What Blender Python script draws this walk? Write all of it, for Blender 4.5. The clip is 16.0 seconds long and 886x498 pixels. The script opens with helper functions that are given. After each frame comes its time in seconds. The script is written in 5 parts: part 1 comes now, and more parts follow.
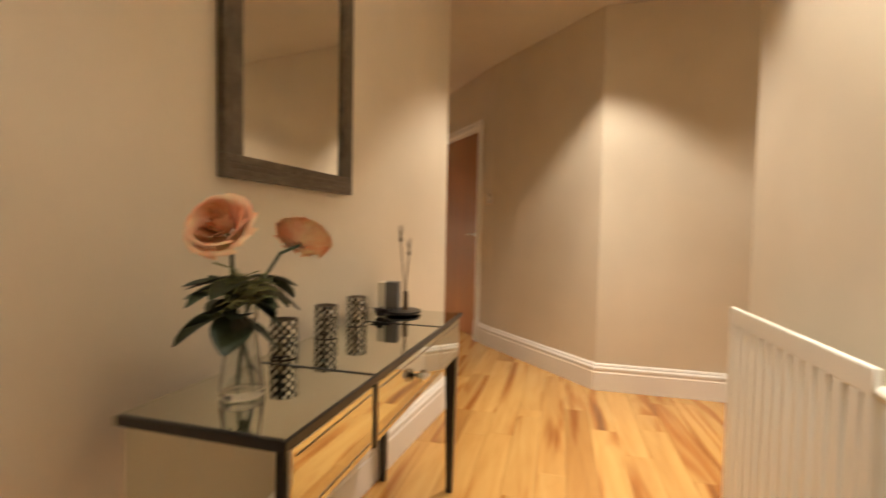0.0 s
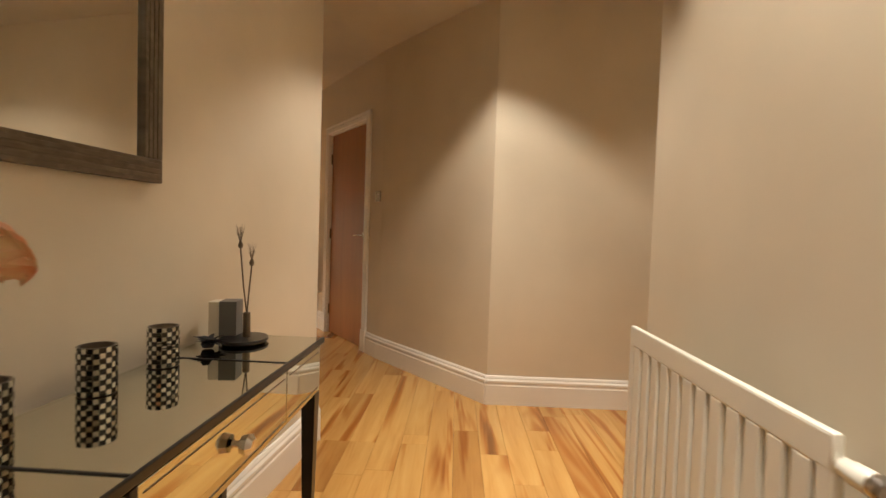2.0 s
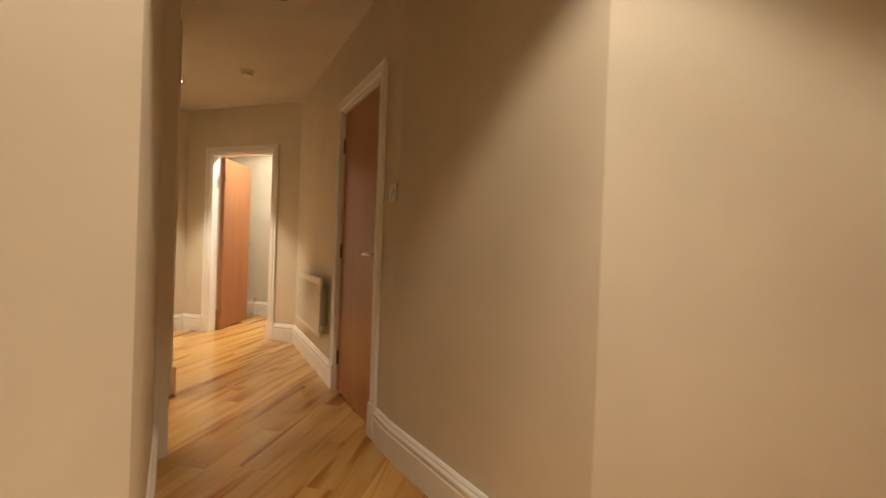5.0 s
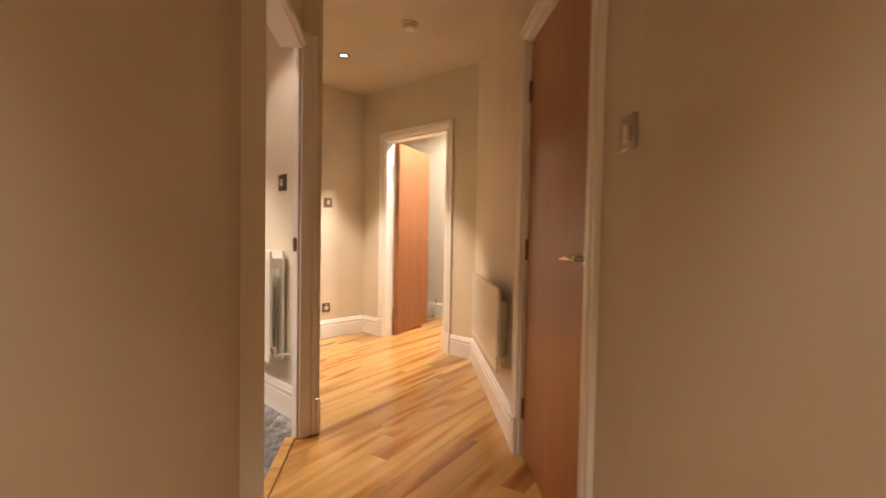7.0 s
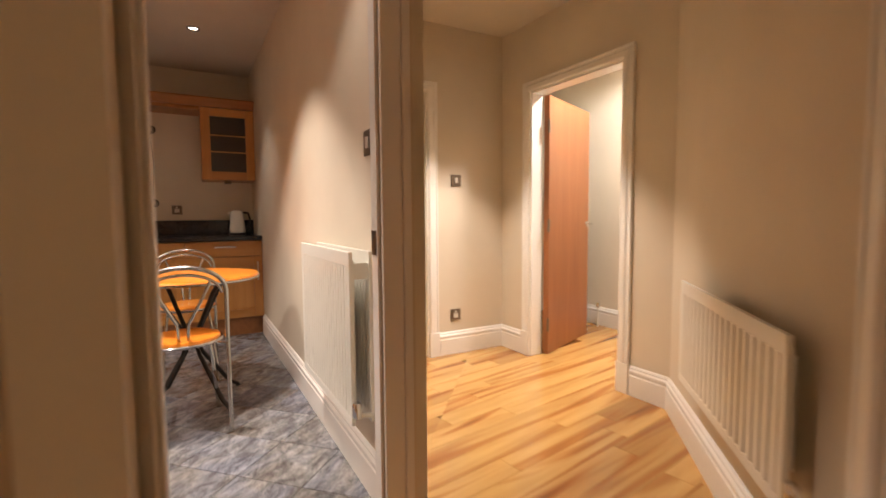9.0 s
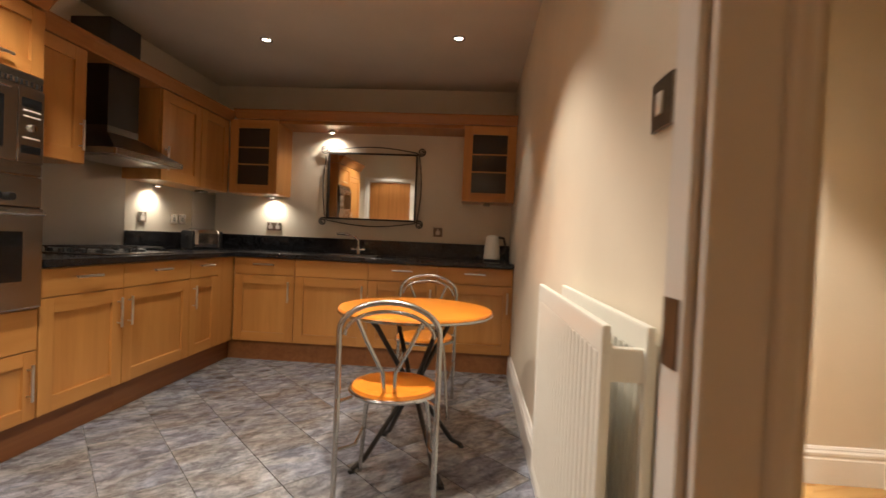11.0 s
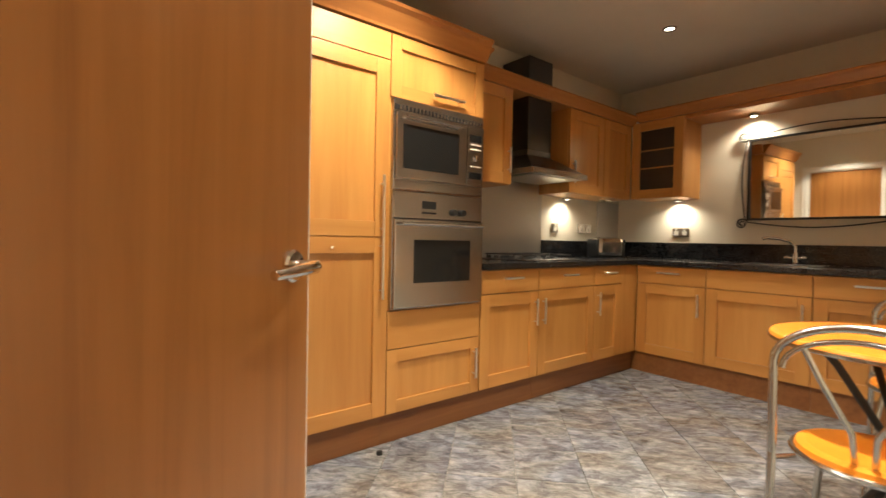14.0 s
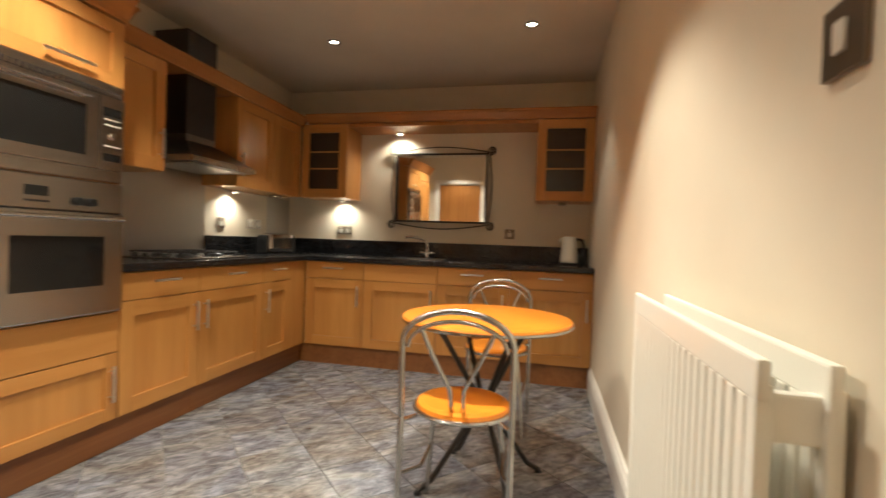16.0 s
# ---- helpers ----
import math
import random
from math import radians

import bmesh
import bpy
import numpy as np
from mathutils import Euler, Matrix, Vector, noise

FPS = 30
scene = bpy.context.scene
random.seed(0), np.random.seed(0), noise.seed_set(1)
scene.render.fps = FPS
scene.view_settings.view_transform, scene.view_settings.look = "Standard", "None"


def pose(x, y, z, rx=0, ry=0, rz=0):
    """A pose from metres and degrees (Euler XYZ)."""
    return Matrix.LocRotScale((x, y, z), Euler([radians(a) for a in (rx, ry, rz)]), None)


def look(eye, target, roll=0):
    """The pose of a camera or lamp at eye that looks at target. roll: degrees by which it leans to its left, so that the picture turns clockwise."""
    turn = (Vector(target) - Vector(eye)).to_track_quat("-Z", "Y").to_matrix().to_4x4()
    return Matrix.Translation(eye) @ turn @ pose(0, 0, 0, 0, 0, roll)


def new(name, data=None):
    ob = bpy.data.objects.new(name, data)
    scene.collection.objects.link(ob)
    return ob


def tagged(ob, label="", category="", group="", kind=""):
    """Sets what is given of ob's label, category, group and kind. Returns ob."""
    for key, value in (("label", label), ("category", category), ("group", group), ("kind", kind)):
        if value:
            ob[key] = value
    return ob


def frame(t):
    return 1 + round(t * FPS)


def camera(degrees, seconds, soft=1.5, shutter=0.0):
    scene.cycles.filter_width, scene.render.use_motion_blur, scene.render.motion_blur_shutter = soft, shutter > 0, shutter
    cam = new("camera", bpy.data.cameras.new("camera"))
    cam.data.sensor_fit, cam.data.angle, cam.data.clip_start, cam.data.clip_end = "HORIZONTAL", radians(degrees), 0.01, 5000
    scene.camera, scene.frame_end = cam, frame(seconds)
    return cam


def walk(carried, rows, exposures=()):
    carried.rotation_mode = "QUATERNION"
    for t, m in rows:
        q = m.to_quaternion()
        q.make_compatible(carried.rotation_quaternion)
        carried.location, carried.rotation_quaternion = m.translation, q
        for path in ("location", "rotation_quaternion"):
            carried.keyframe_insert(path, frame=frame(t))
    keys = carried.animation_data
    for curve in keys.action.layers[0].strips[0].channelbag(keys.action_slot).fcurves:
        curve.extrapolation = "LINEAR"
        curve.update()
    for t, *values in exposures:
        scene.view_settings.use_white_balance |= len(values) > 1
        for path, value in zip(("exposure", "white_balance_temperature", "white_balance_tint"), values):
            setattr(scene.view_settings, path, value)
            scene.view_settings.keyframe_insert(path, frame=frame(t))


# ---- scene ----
cam = camera(87.6, 16.0, 1.5, 0.5)
PATH = [
    (0, (0.351, 0.645, 1.032), (-0.468, 2.468, 0.952), 1.1),
    (0.5, (0.31, 0.678, 1.053), (-0.012, 2.65, 0.989), 0.5),
    (1, (0.285, 0.711, 1.053), (0.136, 2.705, 1.01), 0.7),
    (1.5, (0.282, 0.821, 1.04), (0.033, 2.803, 0.934), 0.9),
    (2, (0.33, 0.995, 1.051), (-0.078, 2.952, 0.978), 1.9),
    (2.5, (0.334, 1.187, 1.046), (-0.132, 3.13, 0.973), 1.8),
    (3, (0.271, 1.427, 1.05), (-0.037, 3.402, 0.974), 1.0),
    (3.5, (0.271, 1.725, 1.048), (-0.118, 3.687, 1.04), 0.7),
    (4, (0.226, 1.942, 1.089), (-0.29, 3.872, 1.006), 0.9),
    (4.2, (0.197, 2.047, 1.067), (-0.312, 3.981, 1.014), 1.4),
    (6.3, (-0.275, 3.138, 1.063), (-1.375, 4.807, 0.994), 0.9),
    (6.5, (-0.355, 3.226, 1.072), (-1.49, 4.87, 0.972), 0.2),
    (7, (-0.516, 3.463, 1.074), (-1.893, 4.912, 1.003), 1.1),
    (7.5, (-0.683, 3.672, 1.054), (-2.149, 5.03, 0.966), 2.5),
    (8, (-0.912, 3.847, 1.058), (-2.44, 5.135, 0.98), 1.2),
    (8.2, (-0.998, 3.915, 1.061), (-2.579, 5.134, 0.945), 0.8),
    (10.3, (-1.926, 4.443, 1.083), (-3.899, 4.769, 1.053), 1.8),
    (10.5, (-1.951, 4.452, 1.062), (-3.945, 4.607, 1.013), 2.6),
    (11, (-2.188, 4.439, 1.083), (-4.183, 4.305, 1.045), 2.5),
    (11.5, (-2.292, 4.415, 1.081), (-4.265, 4.091, 1.013), 0.4),
    (12, (-2.359, 4.403, 1.054), (-4.193, 3.606, 1.002), 0.7),
    (12.5, (-2.387, 4.412, 1.032), (-3.984, 3.209, 1.015), 1.1),
    (13, (-2.363, 4.389, 1.022), (-3.701, 2.902, 1.007), 0.9),
    (13.5, (-2.349, 4.365, 1.044), (-3.533, 2.753, 1.001), 1.1),
    (14, (-2.364, 4.366, 1.046), (-3.617, 2.807, 1.004), 1.1),
    (14.5, (-2.375, 4.37, 1.065), (-3.823, 2.991, 1.013), 1.8),
    (15, (-2.387, 4.381, 1.085), (-4.039, 3.257, 1.018), 2.0),
    (15.5, (-2.384, 4.387, 1.103), (-4.216, 3.589, 1.035), 2.7),
    (16, (-2.381, 4.417, 1.077), (-4.332, 3.98, 1.041), 2.0),
]
walk(cam, [(t, look(eye, aim, roll)) for t, eye, aim, roll in PATH],
     exposures=[(0, 0.4, 6000, 5), (0.5, 0.5, 5250, 6), (1.0, 0.3, 5250, 6), (1.5, 0.2, 5450, 6), (2.0, 0.05, 5900, 4), (3.0, -0.27, 6300, 1), (4.2, -0.3, 6400, 1), (6.3, 0.3, 6250, 11),
                (8.2, 0.12, 5950, 12), (10.3, 0.05, 5850, 8), (11.5, -0.05, 5850, 4), (12.2, 0.08, 5950, 3), (13.0, 0.52, 6000, -1), (13.5, 0.58, 6050, -2), (14.5, 0.5, 6000, -2), (15.5, 0.35, 5900, -2), (16, 0.33, 5800, -2)])

# ---- light ----
CEIL = 2.49
world = bpy.data.worlds.new("world")
world.use_nodes = True
world.node_tree.nodes["Background"].inputs[0].default_value = (0.9, 0.75, 0.6, 1)
world.node_tree.nodes["Background"].inputs[1].default_value = 0.02
scene.world = world

WARM = (1.0, 0.82, 0.65)
HALL_O, HALL_U, HALL_R = Vector((-0.722, 3.071)), Vector((-0.174, 0.985)), Vector((0.985, 0.174))


def hall(a, b, z=0.0):
    """World place from hall coordinates: a along the console wall, b out of it."""
    p = HALL_O + HALL_U * a + HALL_R * b
    return Vector((p.x, p.y, z))


def spot(x, y, z, power, degrees=104, blend=0.4, colour=WARM, target=None, size=0.06):
    lamp = bpy.data.lights.new("spot_lamp", "SPOT")
    lamp.energy, lamp.color, lamp.spot_size, lamp.spot_blend, lamp.shadow_soft_size = power, colour, radians(degrees), blend, size
    ob = new("spot_lamp", lamp)
    ob.matrix_world = look((x, y, z), target or (x, y + 0.0001, 0))
    return ob


DOWN = [  # x, y, power, lit, cone, aim
    (-5.49, 2.86, 85, True, 76, None), (-5.42, 4.27, 32, True, 80, None), (-3.50, 2.98, 190, True, 124, None), (-3.96, 4.05, 165, True, 92, None), (-2.85, 4.25, 35, True, 110, None),
    (-2.52, 2.80, 80, True, 110, None),
    (*hall(-0.05, 0.80).xy, 105, True, 104, None), (*hall(-1.70, 1.00).xy, 185, True, 92, hall(-1.65, 1.75, 0.7)), (*hall(-2.83, 0.50).xy, 42, True, 104, None),
    (*hall(-0.40, 2.75).xy, 50, True, 130, None), (-3.72, 5.63, 235, True, 82, None), (-1.80, 4.69, 0, False, 90, None),
]
for x, y, power, lit, cone, aim in DOWN:
    if lit:
        spot(x, y, CEIL - 0.012, power, cone, target=aim)
# narrow cores of the beams at the hall corner and over the kitchen table
spot(*hall(-0.05, 0.80).xy, CEIL - 0.013, 110, 74, 0.9)
spot(-3.96, 4.05, CEIL - 0.013, 150, 66, 0.8)
# unseen wide lamp without a fitting, added to brighten the room behind the end door
spot(-3.6, 7.0, CEIL - 0.02, 190, 172, 0.3, (1, 0.88, 0.76), size=0.1)
# under-cabinet and cornice spots
UNDER = [(-5.62, 1.97, 1.395, 11), (-6.485, 2.50, 1.410, 12), (-6.47, 3.06, 2.035, 16)]
for x, y, z, power in UNDER:
    spot(x, y, z, power, 150, 0.9, size=0.02)


# ---- materials ----
def material(name, rough=0.5, metal=0.0, base=(0.8, 0.8, 0.8), **more):
    m = bpy.data.materials.new(name)
    m.use_nodes = True
    b = m.node_tree.nodes["Principled BSDF"]
    b.inputs["Base Color"].default_value = (*base, 1)
    b.inputs["Roughness"].default_value, b.inputs["Metallic"].default_value = rough, metal
    for key, value in more.items():
        b.inputs[key.replace("_", " ")].default_value = value
    return m


def node(m, kind, **values):
    n = m.node_tree.nodes.new(kind)
    for key, value in values.items():
        n.inputs[key.replace("_", " ")].default_value = value
    return n


def link(m, a, b):
    m.node_tree.links.new(a, b)


def coords(m, scale=(1, 1, 1), shift=False):
    """Object coordinates, stretched, and shifted piece by piece."""
    c, mp = node(m, "ShaderNodeTexCoord"), node(m, "ShaderNodeMapping")
    mp.inputs["Scale"].default_value = scale
    link(m, c.outputs["Object"], mp.inputs["Vector"])
    if shift:
        info, mul = node(m, "ShaderNodeObjectInfo"), node(m, "ShaderNodeVectorMath")
        mul.operation = "MULTIPLY_ADD"
        mul.inputs[0].default_value = (17, 31, 23)
        link(m, info.outputs["Random"], mul.inputs[1])
        link(m, mp.outputs[0], mul.inputs[2])
        return mul.outputs[0]
    return mp.outputs[0]


def ramp(m, fac, stops):
    r = node(m, "ShaderNodeValToRGB")
    e = r.color_ramp.elements
    while len(e) < len(stops):
        e.new(0.5)
    for el, (p, c) in zip(e, stops):
        el.position, el.color = p, (*c, 1)
    link(m, fac, r.inputs[0])
    return r.outputs[0]


def mix(m, kind, fac, a, b):
    n = node(m, "ShaderNodeMix")
    n.data_type, n.blend_type = "RGBA", kind
    if isinstance(fac, float):
        n.inputs[0].default_value = fac
    else:
        link(m, fac, n.inputs[0])
    link(m, a, n.inputs[6])
    link(m, b, n.inputs[7])
    return n.outputs[2]


def bump(m, height, strength, distance=0.002):
    n = node(m, "ShaderNodeBump", Strength=strength, Distance=distance)
    link(m, height, n.inputs["Height"])
    link(m, n.outputs[0], m.node_tree.nodes["Principled BSDF"].inputs["Normal"])


def principled(m):
    return m.node_tree.nodes["Principled BSDF"]


def paint(name, colour, rough=0.55, grain=60.0, relief=0.12, vary=0.06):
    """Painted plaster or wood: faint blotches, roller texture."""
    m = material(name, rough, 0, colour)
    v = coords(m)
    big, fine = node(m, "ShaderNodeTexNoise", Scale=1.7, Detail=5.0), node(m, "ShaderNodeTexNoise", Scale=grain, Detail=4.0)
    link(m, v, big.inputs["Vector"])
    link(m, v, fine.inputs["Vector"])
    c = ramp(m, big.outputs["Fac"], [(0.3, [k * (1 - vary) for k in colour]), (0.7, [min(1, k * (1 + vary)) for k in colour])])
    link(m, c, principled(m).inputs["Base Color"])
    bump(m, fine.outputs["Fac"], relief, 0.001)
    return m


def timber(name, dark, mid, light, scale=(30, 30, 2.2), rough=0.35, contrast=1.0, knots=False, per_object=0.25, coat=0.0):
    m = material(name, rough, 0, mid, Coat_Weight=coat, Coat_Roughness=0.15)
    v = coords(m, scale, True)
    n1 = node(m, "ShaderNodeTexNoise", Scale=1.0, Detail=7.0, Roughness=0.62, Distortion=0.6)
    link(m, v, n1.inputs["Vector"])
    c = ramp(m, n1.outputs["Fac"], [(0.5 - 0.22 / contrast, dark), (0.5, mid), (0.5 + 0.25 / contrast, light)])
    v2 = coords(m, [k * 0.12 for k in scale], True)
    n2 = node(m, "ShaderNodeTexNoise", Scale=1.3, Detail=3.0, Distortion=1.2)
    link(m, v2, n2.inputs["Vector"])
    shade = ramp(m, n2.outputs["Fac"], [(0.3, (0.72, 0.66, 0.6)), (0.65, (1, 1, 1))])
    c = mix(m, "MULTIPLY", 0.7, c, shade)
    if knots:
        v3 = coords(m, [k * 0.22 for k in scale], True)
        vor = node(m, "ShaderNodeTexNoise", Scale=1.0, Detail=2.0, Distortion=2.5)
        link(m, v3, vor.inputs["Vector"])
        k = ramp(m, vor.outputs["Fac"], [(0.54, (1, 1, 1)), (0.63, (0.66, 0.42, 0.24)), (0.74, (0.25, 0.12, 0.06))])
        c = mix(m, "MULTIPLY", 0.85, c, k)
    info = node(m, "ShaderNodeObjectInfo")
    tone = ramp(m, info.outputs["Random"], [(0.0, (1 - per_object, 1 - per_object * 1.35, 1 - per_object * 1.7)), (0.25, (1, 0.96, 0.92)), (1.0, (1, 1, 1))])
    c = mix(m, "MULTIPLY", 1.0, c, tone)
    link(m, c, principled(m).inputs["Base Color"])
    bump(m, n1.outputs["Fac"], 0.08, 0.001)
    return m


def steel(name, colour=(0.52, 0.50, 0.47), rough=0.27, scale=(2, 300, 300)):
    m = material(name, rough, 1.0, colour)
    n = node(m, "ShaderNodeTexNoise", Scale=1.0, Detail=4.0)
    link(m, coords(m, scale), n.inputs["Vector"])
    r = ramp(m, n.outputs["Fac"], [(0.3, (rough * 0.97,) * 3), (0.7, (rough * 1.03,) * 3)])
    link(m, r, principled(m).inputs["Roughness"])
    return m


WALL = paint("wall_paint", (0.66, 0.58, 0.45), 0.6)
KWALL = paint("kitchen_wall_paint", (0.72, 0.65, 0.52), 0.6)
CEILING = paint("ceiling_paint", (0.62, 0.56, 0.47), 0.7)
WHITE = paint("white_gloss_paint", (0.84, 0.81, 0.75), 0.26, 25, 0.05, 0.03)
RADIATOR = paint("radiator_enamel", (0.80, 0.78, 0.70), 0.3, 20, 0.03, 0.03)
PLANK = timber("plank_wood", (0.50, 0.265, 0.075), (0.63, 0.37, 0.112), (0.72, 0.46, 0.155), (18, 1.5, 18), 0.25, 0.8, True, 0.30, 0.3)
DOORWOOD = timber("door_veneer", (0.27, 0.092, 0.027), (0.35, 0.132, 0.040), (0.42, 0.172, 0.056), (9, 9, 0.8), 0.36, 0.7, False, 0.05, 0.1)
# same veneer as DOORWOOD, with the kitchen's brighter light put into its colour
LIT_DOORWOOD = timber("lit_door_veneer", (0.29, 0.118, 0.030), (0.40, 0.172, 0.046), (0.47, 0.215, 0.064), (15, 15, 0.6), 0.34, 1.0, False, 0.05, 0.15)
CABINET = timber("cabinet_beech", (0.48, 0.215, 0.052), (0.56, 0.27, 0.07), (0.62, 0.32, 0.092), (14, 14, 1.2), 0.33, 0.8, False, 0.14, 0.15)
CABRAIL = timber("cabinet_beech_rail", (0.48, 0.215, 0.052), (0.56, 0.27, 0.07), (0.62, 0.32, 0.092), (1.2, 14, 14), 0.33, 0.8, False, 0.14, 0.15)
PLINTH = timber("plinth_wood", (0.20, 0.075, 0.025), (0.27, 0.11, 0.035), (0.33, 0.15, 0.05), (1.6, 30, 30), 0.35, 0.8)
CORNICE = timber("cornice_wood", (0.34, 0.135, 0.035), (0.42, 0.175, 0.045), (0.48, 0.215, 0.06), (1.6, 20, 20), 0.33, 0.8)
ORANGE = timber("orange_laminate", (0.60, 0.185, 0.014), (0.68, 0.23, 0.018), (0.74, 0.275, 0.026), (9, 9, 9), 0.3, 0.7, False, 0.02)
FRAMEWOOD = timber("mirror_frame_wood", (0.07, 0.055, 0.038), (0.12, 0.095, 0.065), (0.19, 0.155, 0.11), (24, 4, 24), 0.5, 1.0, False, 0.1)
STEEL = steel("brushed_steel", (0.50, 0.48, 0.46), 0.22)
STEELV = steel("brushed_steel_panel", (0.55, 0.53, 0.50), 0.34, (300, 300, 2))
CHROME = material("chrome", 0.1, 1.0, (0.78, 0.76, 0.74))
HANDLE = material("satin_handle", 0.28, 1.0, (0.74, 0.71, 0.67))
TUBE = material("satin_tube", 0.24, 1.0, (0.50, 0.49, 0.46))
BRONZE = material("dark_switch_metal", 0.35, 0.9, (0.20, 0.16, 0.12))
IRON = material("wrought_iron", 0.5, 0.6, (0.035, 0.03, 0.026))
BLACK = material("black_lacquer", 0.3, 0, (0.012, 0.012, 0.012))
DARKGLASS = material("oven_glass", 0.08, 0, (0.012, 0.012, 0.012))
CABGLASS = material("cabinet_glass", 0.12, 0, (0.05, 0.038, 0.028))
MIRROR = material("mirror_silver", 0.02, 1.0, (0.86, 0.87, 0.84))
MIRRORED = material("mirrored_furniture_glass", 0.03, 1.0, (0.66, 0.67, 0.59))
SMOKED = material("smoked_mirror_tile", 0.12, 1.0, (0.07, 0.07, 0.065))
CREAM = material("cream_plastic", 0.35, 0, (0.72, 0.68, 0.58))
PALE = material("pale_insert", 0.4, 0, (0.66, 0.62, 0.54))
BULB = material("bulb", 0.4)
principled(BULB).inputs["Emission Color"].default_value = (1, 0.86, 0.66, 1)
principled(BULB).inputs["Emission Strength"].default_value = 30
GLASS = material("clear_glass", 0.03, 0, (0.93, 0.95, 0.93), Transmission_Weight=1.0, IOR=1.45)
ROSE = material("rose_petal", 0.6, 0, (0.88, 0.45, 0.25), Subsurface_Weight=0.15)
_n = node(ROSE, "ShaderNodeTexNoise", Scale=28.0, Detail=4.0)
link(ROSE, coords(ROSE), _n.inputs["Vector"])
link(ROSE, ramp(ROSE, _n.outputs["Fac"], [(0.28, (0.84, 0.33, 0.17)), (0.48, (0.90, 0.52, 0.31)), (0.7, (0.93, 0.70, 0.42))]), principled(ROSE).inputs["Base Color"])
LEAF = material("rose_leaf", 0.45, 0, (0.035, 0.06, 0.03))
_n = node(LEAF, "ShaderNodeTexNoise", Scale=40.0, Detail=5.0)
link(LEAF, coords(LEAF), _n.inputs["Vector"])
link(LEAF, ramp(LEAF, _n.outputs["Fac"], [(0.3, (0.018, 0.035, 0.02)), (0.7, (0.055, 0.085, 0.04))]), principled(LEAF).inputs["Base Color"])
FILLER = material("filler_foliage", 0.6, 0, (0.16, 0.19, 0.08))
DRIED = material("dried_stem", 0.7, 0, (0.16, 0.12, 0.08))
GREYCARD = material("grey_card", 0.6, 0, (0.16, 0.155, 0.15))
FEATHER = material("black_feather", 0.7, 0, (0.015, 0.013, 0.015))


def granite():
    m = material("black_granite", 0.16, 0, (0.02, 0.02, 0.022))
    n = node(m, "ShaderNodeTexNoise", Scale=120.0, Detail=6.0)
    big = node(m, "ShaderNodeTexNoise", Scale=9.0, Detail=5.0)
    v = coords(m)
    link(m, v, n.inputs["Vector"])
    link(m, v, big.inputs["Vector"])
    a = ramp(m, n.outputs["Fac"], [(0.4, (0.010, 0.010, 0.012)), (0.62, (0.03, 0.03, 0.032)), (0.74, (0.12, 0.115, 0.11))])
    b = ramp(m, big.outputs["Fac"], [(0.35, (0.6, 0.6, 0.6)), (0.7, (1, 1, 1))])
    link(m, mix(m, "MULTIPLY", 1.0, a, b), principled(m).inputs["Base Color"])
    r = ramp(m, big.outputs["Fac"], [(0.3, (0.12,) * 3), (0.7, (0.26,) * 3)])
    link(m, r, principled(m).inputs["Roughness"])
    return m


def slate():
    """Mottled riven-slate tile: pale brushed streaks over grey violet and brown."""
    m = material("slate_tile", 0.3, 0, (0.2, 0.2, 0.2))
    v, v2, v3 = coords(m, (11, 5.5, 1), True), coords(m, (3.2, 2.2, 1), True), coords(m, (60, 14, 1), True)
    n1 = node(m, "ShaderNodeTexNoise", Scale=1.5, Detail=12.0, Roughness=0.78, Distortion=0.5)
    n2 = node(m, "ShaderNodeTexNoise", Scale=1.2, Detail=4.0, Distortion=0.8)
    n3 = node(m, "ShaderNodeTexNoise", Scale=1.0, Detail=6.0, Roughness=0.7)
    for n, w in ((n1, v), (n2, v2), (n3, v3)):
        link(m, w, n.inputs["Vector"])
    a = ramp(m, n1.outputs["Fac"], [(0.34, (0.085, 0.082, 0.085)), (0.46, (0.19, 0.188, 0.192)), (0.56, (0.32, 0.32, 0.325)), (0.70, (0.50, 0.49, 0.48))])
    b = ramp(m, n2.outputs["Fac"], [(0.32, (0.80, 0.72, 0.64)), (0.46, (0.94, 0.93, 0.92)), (0.64, (0.82, 0.86, 1.0))])
    c = ramp(m, n3.outputs["Fac"], [(0.36, (0.62, 0.60, 0.60)), (0.55, (1, 1, 1))])
    col = mix(m, "MULTIPLY", 0.75, mix(m, "MULTIPLY", 1.0, a, b), c)
    info = node(m, "ShaderNodeObjectInfo")
    tone = ramp(m, info.outputs["Random"], [(0.0, (0.74, 0.72, 0.72)), (0.5, (0.95, 0.94, 0.92)), (1.0, (1, 1, 1))])
    link(m, mix(m, "MULTIPLY", 1.0, col, tone), principled(m).inputs["Base Color"])
    r = ramp(m, n1.outputs["Fac"], [(0.3, (0.14,) * 3), (0.75, (0.30,) * 3)])
    link(m, r, principled(m).inputs["Roughness"])
    bump(m, n1.outputs["Fac"], 0.35, 0.003)
    return m


GRANITE, SLATE = granite(), slate()
GROUT = paint("grout", (0.20, 0.19, 0.18), 0.8, 80)
SUBFLOOR = paint("subfloor", (0.10, 0.055, 0.025), 0.8, 40)


# ---- mesh helpers ----
def mesh_object(name, bm, mat, smooth=True):
    me = bpy.data.meshes.new(name)
    bmesh.ops.recalc_face_normals(bm, faces=bm.faces)
    bm.to_mesh(me)
    bm.free()
    for mm in (mat if isinstance(mat, (list, tuple)) else [mat]):
        me.materials.append(mm)
    if smooth:
        me.set_sharp_from_angle(angle=radians(38))
        for p in me.polygons:
            p.use_smooth = p.area < 0.0012      # broad faces stay flat, rounded edges smooth
    return new(name, me)


